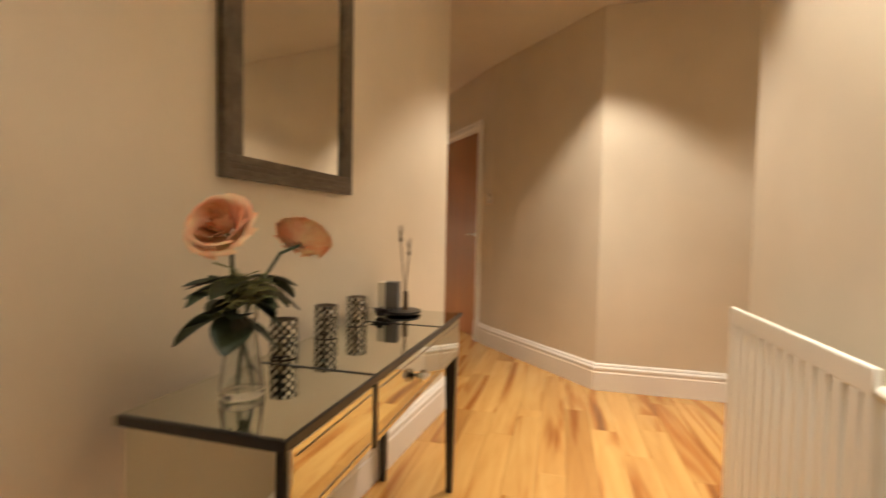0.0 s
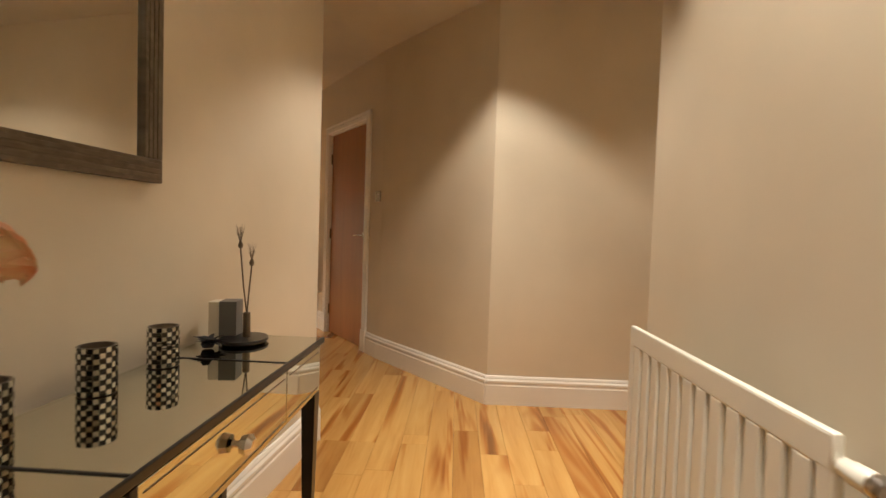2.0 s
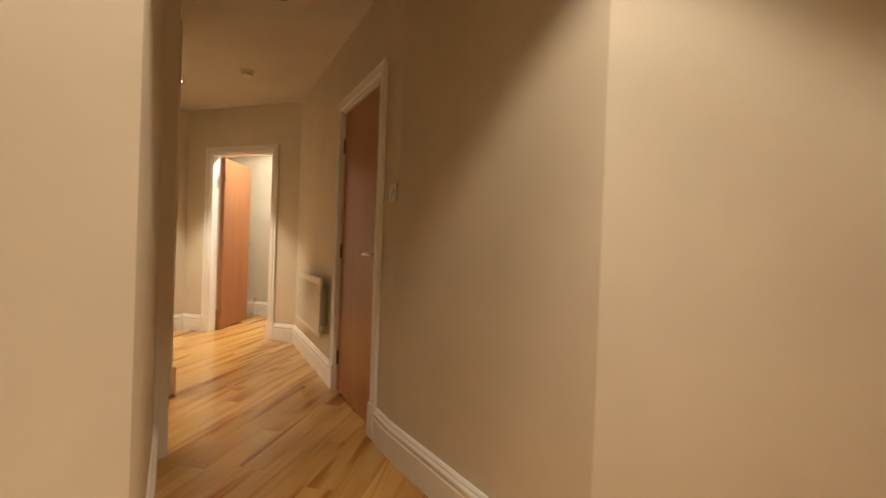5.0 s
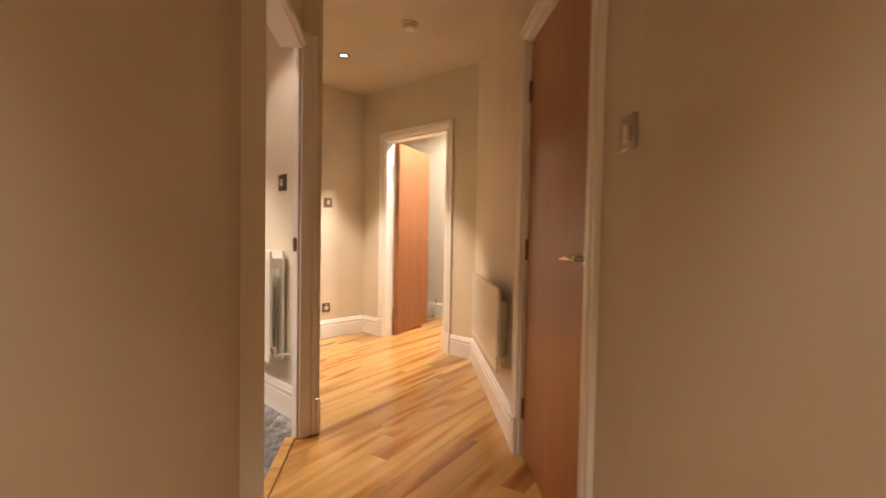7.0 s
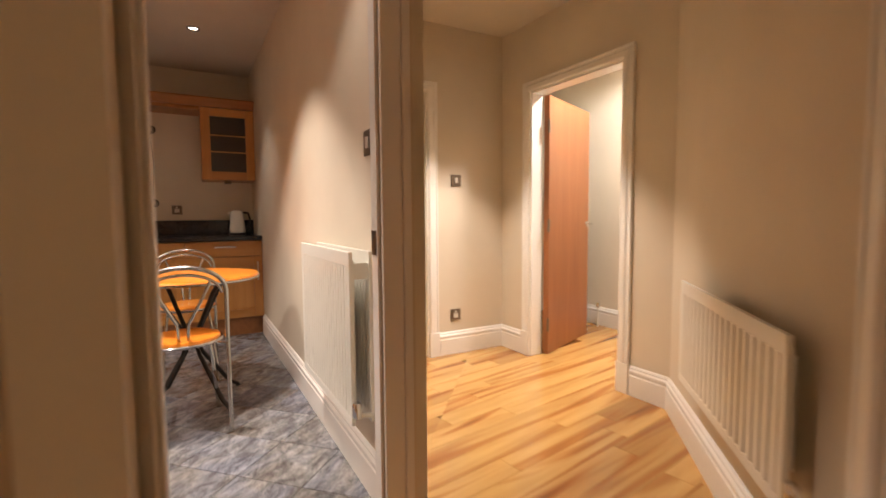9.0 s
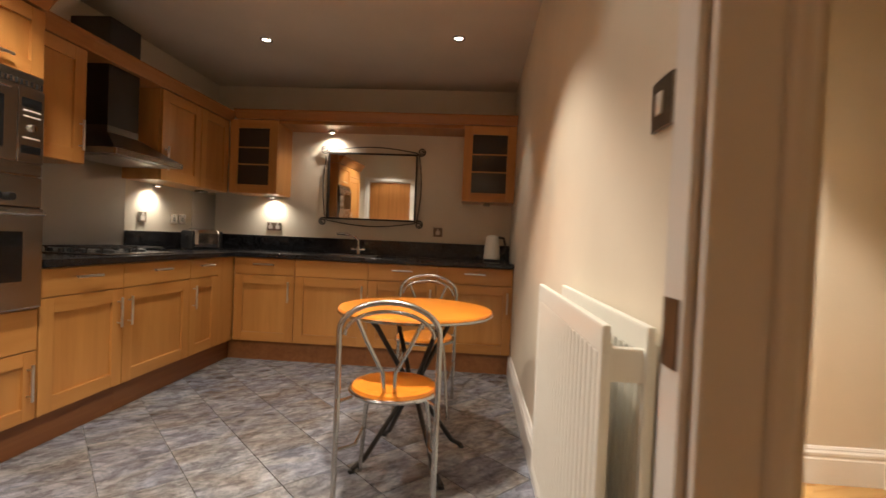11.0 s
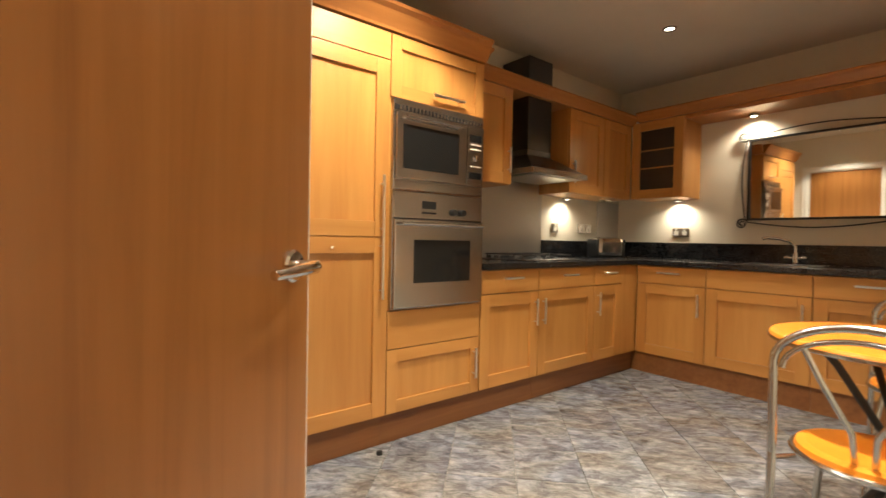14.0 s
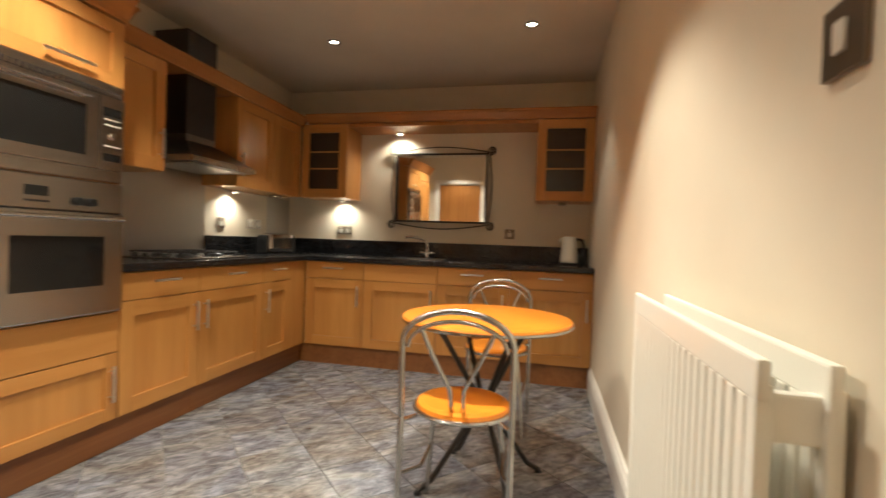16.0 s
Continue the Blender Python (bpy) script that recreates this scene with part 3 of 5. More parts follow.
def console_table():
    ob = thing("console_table", "mirrored glass console table with black edges and legs", "console table", mt)
    L, D = TABLE_L, TABLE_D
    y0, y1 = -0.002, -0.002 - D
    j = (0.345, 0.885)
    # top panels and black edging
    for a, b in ((0.012, j[0] - 0.003), (j[0] + 0.003, j[1] - 0.003), (j[1] + 0.003, L - 0.012)):
        part("top_panel", box((a, y1 + 0.012, TH - 0.014), (b, y0 - 0.010, TH - 0.002), 0.001), MIRRORED, ob, "mirrored glass top panel")
    for x in j:
        part("joint_strip", box((x - 0.003, y1 + 0.012, TH - 0.016), (x + 0.003, y0 - 0.010, TH), 0.001), BLACK, ob)
    part("edge", box((0, y1 + 0.004, TH - 0.016), (L, y1 + 0.012, TH), 0.002), BLACK, ob, "black lacquered edge")
    part("edge", box((0, y0 - 0.010, TH - 0.018), (L, y0, TH - 0.002), 0.001), MIRRORED, ob, "bevelled mirror edge")
    part("edge", box((0, y1 + 0.0125, TH - 0.018), (0.0115, y0 - 0.0105, TH), 0.002), BLACK, ob, "black lacquered edge")
    part("edge", box((L - 0.0115, y1 + 0.0125, TH - 0.018), (L, y0 - 0.0105, TH - 0.002), 0.001), MIRRORED, ob, "bevelled mirror edge")
    part("case", box((0.02, y1 + 0.02, TH - 0.165), (L - 0.02, y0 - 0.006, TH - 0.0185), 0.002), BLACK, ob)
    # drawer fronts with bevelled mirror borders
    for a, b in ((0.024, j[0] - 0.010), (j[0] + 0.010, j[1] - 0.002), (j[1] + 0.002, L - 0.024)):
        dr = part("drawer", box((a, y1 + 0.010, TH - 0.160), (b, y1 + 0.0195, TH - 0.022), 0.002), MIRRORED, ob, "mirrored drawer front")
        bm = bmesh.new()
        for z in (TH - 0.145, TH - 0.038):
            bx(bm, (a + 0.014, y1 + 0.0085, z - 0.001), (b - 0.014, y1 + 0.0101, z + 0.001), 0)
        part("etched_line", bm, BRONZE, dr)
    for x in j[:1]:
        part("divider", box((x - 0.008, y1 + 0.006, TH - 0.165), (x + 0.008, y1 + 0.0195, TH - 0.019), 0.002), BLACK, ob)
    xk = (j[0] + j[1]) / 2 + 0.0
    part("knob", turned([(0, 0.038), (0.012, 0.036), (0.021, 0.026), (0.018, 0.012), (0.007, 0.007), (0.007, 0), (0, 0)], 8, pose(xk + 0.015, y1 + 0.010, TH - 0.09, 90)), CHROME, ob, "faceted glass drawer knob")
    part("side_panel", box((0.012, y1 + 0.03, TH - 0.160), (0.0195, y0 - 0.012, TH - 0.022), 0.001), MIRRORED, ob, "mirrored end panel")
    part("side_panel", box((L - 0.0195, y1 + 0.03, TH - 0.160), (L - 0.012, y0 - 0.012, TH - 0.022), 0.001), MIRRORED, ob, "mirrored end panel")
    for x in (0.034, L - 0.034):
        for y in (y1 + 0.034, y0 - 0.024):
            bm = bmesh.new()
            lo = [bm.verts.new((x + dx * 0.011, y + dy * 0.011, 0.006)) for dx, dy in ((-1, -1), (1, -1), (1, 1), (-1, 1))]
            hi = [bm.verts.new((x + dx * 0.021, y + dy * 0.021, TH - 0.1655)) for dx, dy in ((-1, -1), (1, -1), (1, 1), (-1, 1))]
            for i in range(4):
                bm.faces.new((lo[i], lo[(i + 1) % 4], hi[(i + 1) % 4], hi[i]))
            bm.faces.new(lo[::-1])
            bm.faces.new(hi)
            part("leg", bm, BLACK, ob, "tapered black leg")


console_table()


def wall_mirror():
    """Framed portrait mirror on the console wall."""
    ob = thing("wall_mirror", "tall mirror in a brown-grey ribbed wooden frame", "mirror", along(B0, HALL_O)[0] @ pose((HALL_O - B0).length - 1.645, -0.001, 1.150))
    W, HH, f = 0.570, 0.96, 0.058
    part("glass", box((f - 0.004, -0.016, f - 0.004), (W - f + 0.004, -0.010, HH - f + 0.004), 0), MIRROR, ob)
    for name, a, b in (("rail", (0, 0), (W, f)), ("rail", (0, HH - f), (W, HH)), ("stile", (0, f), (f, HH - f)), ("stile", (W - f, f), (W, HH - f))):
        fr = part(name, box((a[0], -0.028, a[1]), (b[0], -0.001, b[1]), 0.003), FRAMEWOOD, ob)
        for k in (0.18, 0.42, 0.66):
            if name == "rail":
                z = a[1] + (b[1] - a[1]) * k
                part("bead", box((a[0] + 0.004, -0.0300, z), (b[0] - 0.004, -0.026, z + 0.010), 0.0015), FRAMEWOOD, fr)
            else:
                x = a[0] + (b[0] - a[0]) * k
                part("bead", box((x, -0.0300, a[1] + 0.001), (x + 0.010, -0.026, b[1] - 0.001), 0.0015), FRAMEWOOD, fr)


wall_mirror()


def on_table(a, b, z=TH):
    p = hall(a, b, z)
    return Matrix.Translation(p) @ Matrix.Rotation(radians(10), 4, "Z")


def candle_holder(m):
    """Glass cylinder clad in alternating mirror and dark mosaic tiles."""
    ob = thing("candle_holder", "cylindrical candle holder in black and silver mosaic", "candle holder", m, "mosaic candle holders")
    R, HH, rows, n = 0.032, 0.094, 9, 20
    part("glass_tube", turned([(0, 0), (R, 0), (R, HH), (R - 0.004, HH), (R - 0.004, 0.005), (0, 0.005)], 32), FRAMEWOOD, ob)
    tiles = [bmesh.new(), bmesh.new()]
    for i in range(rows):
        for k in range(n):
            w, h = math.pi * R / n * 0.90, HH / rows * 0.45
            mm = pose(0, 0, (i + 0.5) * HH / rows, 0, 0, 360 * k / n) @ pose(0, -R - 0.0008, 0, random.uniform(-3, 3), 0, random.uniform(-4, 4))
            bx(tiles[(i + k) % 2], (-w, -0.001, -h), (w, 0.001, h), 0, mm)
    part("mirror_tiles", tiles[0], MIRROR, ob, "small silver mirror tiles")
    part("dark_tiles", tiles[1], SMOKED, ob, "small black glass tiles")
    return ob


for a, b in ((-1.57, -0.022), (-1.345, -0.028), (-1.155, -0.018)):
    candle_holder(on_table(a, b))


# vase with roses
def rose(parent, m, size, seed, facing=0.0):
    rnd = random.Random(seed)
    fl = part("rose", bmesh.new(), ROSE, parent, "peach-orange open rose bloom")
    fl.matrix_local = m
    bm = bmesh.new()
    layers = ((0.10, 4, 0.9), (0.22, 5, 0.95), (0.36, 6, 0.95), (0.52, 7, 0.88), (0.70, 8, 0.74), (0.88, 9, 0.58))
    for rad, n, high in layers:
        off = rnd.uniform(0, 6.3)
        for k in range(n):
            th = off + k * math.tau / n + rnd.uniform(-0.12, 0.12)
            wid = math.tau / n * 0.85
            rows = []
            for i in range(6):
                v = i / 5
                r = size * rad * (0.25 + 0.75 * math.sin(v * math.pi / 2)) + size * 0.10 * rad * max(0, v - 0.7) * 3
                z = size * high * (v ** 0.9) - size * 0.28 * rad * max(0, v - 0.75) * 3
                row = []
                for j in range(6):
                    u = j / 5 * 2 - 1
                    t = th + u * wid * (0.35 + 0.65 * math.sin(min(1, v * 1.2) * math.pi / 2))
                    zz = z - size * 0.16 * u * u * v + rnd.uniform(-1, 1) * size * 0.018
                    rr = r * (1 + 0.06 * u)
                    row.append(bm.verts.new((rr * math.cos(t), rr * math.sin(t), zz)))
                rows.append(row)
            for a, b in zip(rows, rows[1:]):
                for j in range(5):
                    bm.faces.new((a[j], a[j + 1], b[j + 1], b[j]))
    bm.to_mesh(fl.data)
    bm.free()
    for p in fl.data.polygons:
        p.use_smooth = True
    return fl


def leaf_bm(points):
    """Leaves as curved pointed blades: (base, direction, length, width)."""
    bm = bmesh.new()
    for base, way, length, width in points:
        base, way = Vector(base), Vector(way).normalized()
        side = way.cross(Vector((0.1, 0.2, 1))).normalized()
        up = side.cross(way)
        rows = []
        for i in range(8):
            v = i / 7
            w = width * math.sin(math.pi * min(0.97, v * 0.93 + 0.04)) ** 0.8
            c = base + way * length * v - Vector((0, 0, 1)) * length * 0.22 * v * v
            rows.append([bm.verts.new(c - side * w + up * w * 0.3), bm.verts.new(c), bm.verts.new(c + side * w + up * w * 0.3)])
        for a, b in zip(rows, rows[1:]):
            for j in range(2):
                bm.faces.new((a[j], a[j + 1], b[j + 1], b[j]))
    return bm


mv = on_table(-1.825, 0.055)
ob = thing("flower_vase", "clear glass vase with two peach roses and foliage", "vase", mv)
prof = [(0, 0), (0.040, 0), (0.042, 0.006), (0.034, 0.07), (0.026, 0.13), (0.030, 0.168), (0.034, 0.18), (0.0315, 0.18), (0.0275, 0.168), (0.0235, 0.13), (0.031, 0.07), (0.036, 0.014), (0, 0.014)]
part("vase", turned(prof, 40), GLASS, ob, "clear waisted glass vase")
mi = mv.inverted()
R1, R2 = (mv.inverted() @ hall(-1.905, 0.085, 1.060)), (mv.inverted() @ hall(-1.715, 0.110, 1.026))
rose(ob, Matrix.Translation(R1 - Vector((0, 0, 0.035))) @ pose(0, 0, 0, 62, 0, 10), 0.062, 3)
rose(ob, Matrix.Translation(R2 - Vector((0, 0, 0.030))) @ pose(0, 0, 0, -42, 14, 20), 0.062, 8)
for tip, x in ((R1, -0.015), (R2, 0.015)):
    part("stem", pipe([(-x * 1.2, 0.01, 0.018), (x * 0.3, 0, 0.13), (x, 0.0, 0.18), tip * 0.6 + Vector((x * 0.3, 0, 0.08)), tip - Vector((0, 0, 0.03))], 0.0035, 8), LEAF, ob, "green rose stem")
rnd = random.Random(5)
groups = []
for k in range(30):
    t = rnd.uniform(0, math.tau)
    base = (rnd.uniform(-0.03, 0.03), rnd.uniform(-0.03, 0.03), rnd.uniform(0.15, 0.225))
    groups.append((base, (math.cos(t), math.sin(t), rnd.uniform(-0.7, 0.35)), rnd.uniform(0.07, 0.12), rnd.uniform(0.024, 0.038)))
for g in groups:
    part("leaf", leaf_bm([g]), LEAF, ob)
bm = bmesh.new()
for k in range(60):
    base = Vector((rnd.uniform(0, 0.05), rnd.uniform(-0.06, 0.0), rnd.uniform(0.17, 0.22)))
    tip = base + Vector((rnd.uniform(-0.02, 0.07), rnd.uniform(-0.06, 0.03), rnd.uniform(0.0, 0.05)))
    tube(bm, [base, (base + tip) / 2 + Vector((0, 0, 0.01)), tip], [0.0012, 0.001, 0.0016], 5)
part("filler", bm, FILLER, ob, "fine pale green filler sprigs")

# black oval tray with a dried-flower stand, bow and grey box
ob = thing("dried_flower_stand", "two dried stems in a metal holder on black oval plate", "ornament", on_table(-0.905, 0.062))
part("plate", turned([(0, 0), (0.058, 0), (0.066, 0.006), (0.064, 0.013), (0, 0.016)], 32, Matrix.Diagonal((1.0, 1.1, 1, 1))), BLACK, ob, "glossy black oval plate")
part("holder", turned([(0, 0.015), (0.011, 0.015), (0.010, 0.085), (0.007, 0.087), (0, 0.087)], 20, pose(0.006, 0, 0)), BRONZE, ob, "metal tube holder")
for dx, h, lean in ((0.004, 0.225, 0.012), (-0.004, 0.275, -0.022)):
    part("stem", pipe([(0.006, 0, 0.08), (0.006 + lean * 0.5, 0, 0.16), (0.006 + lean, 0, h)], 0.0022, 8), DRIED, ob)
    bm = turned([(0, 0), (0.006, 0.004), (0.007, 0.012), (0.003, 0.022), (0, 0.026)], 12, pose(0.006 + lean, 0, h - 0.004))
    for k in range(26):
        t, s = rnd.uniform(0, math.tau), rnd.uniform(0.004, 0.016)
        tube(bm, [(0.006 + lean, 0, h + 0.012), (0.006 + lean + s * math.cos(t), s * math.sin(t), h + rnd.uniform(0.035, 0.07))], [0.0006, 0.0003], 3)
    part("seed_head", bm, DRIED, ob, "feathery dried seed head")
ob = thing("gift_bow", "black feathery bow lying on the table", "ornament", on_table(-0.99, 0.0))
blades = []
for k in range(30):
    t = rnd.uniform(0, math.tau)
    blades.append(((0, 0, 0.012), (math.cos(t), math.sin(t), rnd.uniform(0.1, 0.9)), rnd.uniform(0.03, 0.06), rnd.uniform(0.005, 0.012)))
part("feathers", leaf_bm(blades), FEATHER, ob)
part("knot", turned([(0, 0), (0.014, 0.002), (0.018, 0.012), (0.012, 0.024), (0, 0.028)], 14), FEATHER, ob)
ob = thing("gift_box", "small upright grey and cream box", "box", on_table(-0.875, -0.015) @ pose(0, 0, 0, 0, 0, 8))
part("sleeve", box((-0.004, -0.03, 0), (0.045, 0.03, 0.115), 0.001), GREYCARD, ob, "dark grey sleeve")
part("tray", box((-0.034, -0.029, 0), (-0.0045, 0.029, 0.113), 0.001), CREAM, ob, "cream card side")

# ---- kitchen cabinets ----
def bar_handle(parent, x, z, length, vertical, y=0.0):
    h = length / 2
    ends = [(x, y + 0.028, z - h), (x, y + 0.028, z + h)] if vertical else [(x - h, y + 0.028, z), (x + h, y + 0.028, z)]
    bm = pipe(ends, 0.0068, 12)
    for k in (-0.72, 0.72):
        p = (x, z + k * h) if vertical else (x + k * h, z)
        tube(bm, [(p[0], y - 0.002, p[1]), (p[0], y + 0.028, p[1])], 0.004, 8)
    return part("handle", bm, HANDLE, parent, "brushed steel bar handle")


def front(parent, kind, x0, x1, z0, z1, handle=None):
    """A door or drawer front, proud of the carcass face at y=-0.02."""
    g = 0.0026
    x0, x1, z0, z1 = x0 + g, x1 - g, z0 + g, z1 - g
    if kind == "plain":
        ob = part("drawer_front", box((x0, -0.019, z0), (x1, 0, z1), 0.002), CABRAIL, parent)
    else:
        f = 0.075 if z1 - z0 > 0.4 else 0.062
        y0, y1 = (-0.0188, -0.0135) if kind == "shaker" else (-0.016, -0.012)
        ob = part("door", box((x0 + f + 0.0005, y0, z0 + f + 0.0005), (x1 - f - 0.0005, y1, z1 - f - 0.0005), 0), CABINET if kind == "shaker" else CABGLASS, parent, "" if kind == "shaker" else "dark glass door pane in a beech frame")
        for a, b in ((x0, x0 + f), (x1 - f, x1)):
            part("stile", box((a, -0.019, z0), (b, 0, z1), 0.0015), CABINET, ob)
        for a, b in ((z0, z0 + f), (z1 - f, z1)):
            part("rail", box((x0 + f + 0.0004, -0.019, a), (x1 - f - 0.0004, -0.0006, b), 0.0015), CABRAIL, ob)
        if kind == "glass":
            for k in (0.36, 0.66):
                z = z0 + f + (z1 - z0 - 2 * f) * k
                part("shelf_edge", box((x0 + f + 0.0005, -0.0115, z - 0.006), (x1 - f - 0.0005, -0.006, z + 0.006), 0.001), CABRAIL, ob)
    if handle:
        way, hx, hz, hl = handle
        bar_handle(ob, hx, hz, hl, way == "v")
    return ob


def cabinet(name, label, m, w, z0, z1, depth, fronts, group):
    ob = thing(name, label, "cabinet", m, group)
    part("carcass", box((0.0005, -depth, z0), (w - 0.0005, -0.0205, z1), 0.001), CABINET, ob)
    for f in fronts:
        front(ob, *f)
    return ob


FY, FX = 2.425, -5.95
BASE = "beech-fronted base cabinet with steel bar handles"
Z0, ZD, Z1 = 0.165, 0.727, 0.868


def base_left(xr, xl, handle_at, label=BASE):
    w = xr - xl
    hx = w - 0.04 if handle_at == "right" else 0.04
    cabinet("base_cabinet", label, pose(xl, FY, 0), w, Z0, Z1, 0.50,
            [("shaker", 0, w, Z0, ZD, ("v", hx, ZD - 0.135, 0.17)), ("plain", 0, w, ZD, Z1, ("h", w / 2, ZD + 0.09, 0.16))], "base cabinets")


base_left(-4.21, -4.73, "left")
base_left(-4.73, -5.36, "right")
base_left(-5.36, -5.72, "right", "narrow beech-fronted base cabinet near the corner")
single("corner_filler", box((-5.97, 1.95, Z0), (-5.722, FY - 0.003, Z1), 0.002), CABINET, "beech corner filler between two cabinet runs", "cabinet filler")
for y0, y1, hside in ((2.432, 2.955, 0), (2.955, 3.577, 0), (3.577, 4.145, 0), (4.145, 4.768, 1)):
    w = y1 - y0
    cabinet("base_cabinet", BASE, pose(FX, y1, 0, 0, 0, -90), w, Z0, Z1, 0.57,
            [("shaker", 0, w, Z0, ZD, ("v", 0.045, ZD - 0.135, 0.17)), ("plain", 0, w, ZD, Z1, None if 2.9 < y0 < 3.5 else ("h", w / 2, ZD + 0.09, 0.17))], "base cabinets")
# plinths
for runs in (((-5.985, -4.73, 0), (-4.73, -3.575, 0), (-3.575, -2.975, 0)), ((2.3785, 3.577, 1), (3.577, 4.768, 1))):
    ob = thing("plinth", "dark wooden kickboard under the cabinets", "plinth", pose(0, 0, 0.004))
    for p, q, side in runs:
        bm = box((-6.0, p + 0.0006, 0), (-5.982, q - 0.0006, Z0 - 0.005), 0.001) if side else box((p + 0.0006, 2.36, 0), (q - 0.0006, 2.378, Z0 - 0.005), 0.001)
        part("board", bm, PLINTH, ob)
# worktop, one L, and upstands
bm = box((-6.548, 1.903, 0.872), (-4.212, FY + 0.022, 0.912), 0.006)
single("worktop", bm, GRANITE, "polished black speckled stone worktop", "worktop")
single("worktop", box((-6.548, FY + 0.0225, 0.872), (FX + 0.022, 4.768, 0.912), 0.006), GRANITE, "polished black speckled stone worktop with a tap", "worktop")
single("upstand", box((-6.548, 1.925, 0.9125), (-6.528, 4.768, 1.055), 0.003), GRANITE, "black stone upstand along the wall", "upstand")
single("upstand", box((-6.527, 1.902, 0.9125), (-5.372, 1.922, 1.055), 0.003), GRANITE, "black stone upstand along the wall", "upstand")
single("splashback", box((-5.37, 1.901, 0.9125), (-4.212, 1.908, 1.52), 0.001), STEELV, "brushed steel splashback behind the hob", "splashback")
single("splash_panel", box((-6.526, 1.901, 1.0555), (-6.17, 1.910, 1.42), 0.001), STEELV, "grey panel on the wall behind the toaster", "panel")

# tall housing units
w = 0.605
ob = cabinet("tall_cabinet", "tall beech larder cabinet with shaker doors", pose(-3.578, FY, 0), w, Z0, 2.055, 0.52,
             [("shaker", 0, w, Z0, 1.05, ("v", 0.045, 0.90, 0.30)), ("shaker", 0, w, 1.05, 1.915, ("v", 0.045, 1.20, 0.30)), ("plain", 0, w, 1.915, 2.05, None)], "tall cabinets")
part("lock", turned([(0, 0), (0.007, 0), (0.006, 0.01), (0, 0.011)], 14, pose(0.30, 0, 1.0, -90)), CHROME, ob)
w = 0.627
ob = cabinet("oven_housing", "tall beech housing around two steel ovens", pose(-4.205, FY, 0), w, Z0, 2.055, 0.52,
             [("shaker", 0, w, Z0, 0.49, ("v", 0.045, 0.345, 0.17)), ("plain", 0, w, 0.49, 0.685, None), ("shaker", 0, w, 1.742, 2.05, ("h", w / 2 - 0.04, 1.795, 0.21))], "tall cabinets")
for a, b, over in (((-4.285, 2.03), (-2.95, 2.16), 1),):
    prof = [(0.0, 0), (0.012, 0.0), (0.016, 0.012), (0.055, 0.075), (0.075, 0.092), (0.078, 0.108), (0.0, 0.108)]
    bm = sweep_profile([(o, z) for o, z in prof], 1.255)
    ob = thing("cornice", "wooden cornice moulding over the tall cabinets", "cornice", pose(-2.95, FY - 0.002, 2.0565, 0, 0, 180))
    part("front_moulding", bm, CORNICE, ob)
    bm = sweep_profile(prof, 0.60)
    bm.transform(Matrix.Translation((1.2555, 0, 0)) @ Matrix.Rotation(radians(90), 4, "Z") @ Matrix.Translation((0, 0, 0)))
    part("end_moulding", bm, CORNICE, ob)
    part("top_board", box((0, 0.002, 0.002), (1.254, 0.52, 0.10), 0.001), CORNICE, ob)


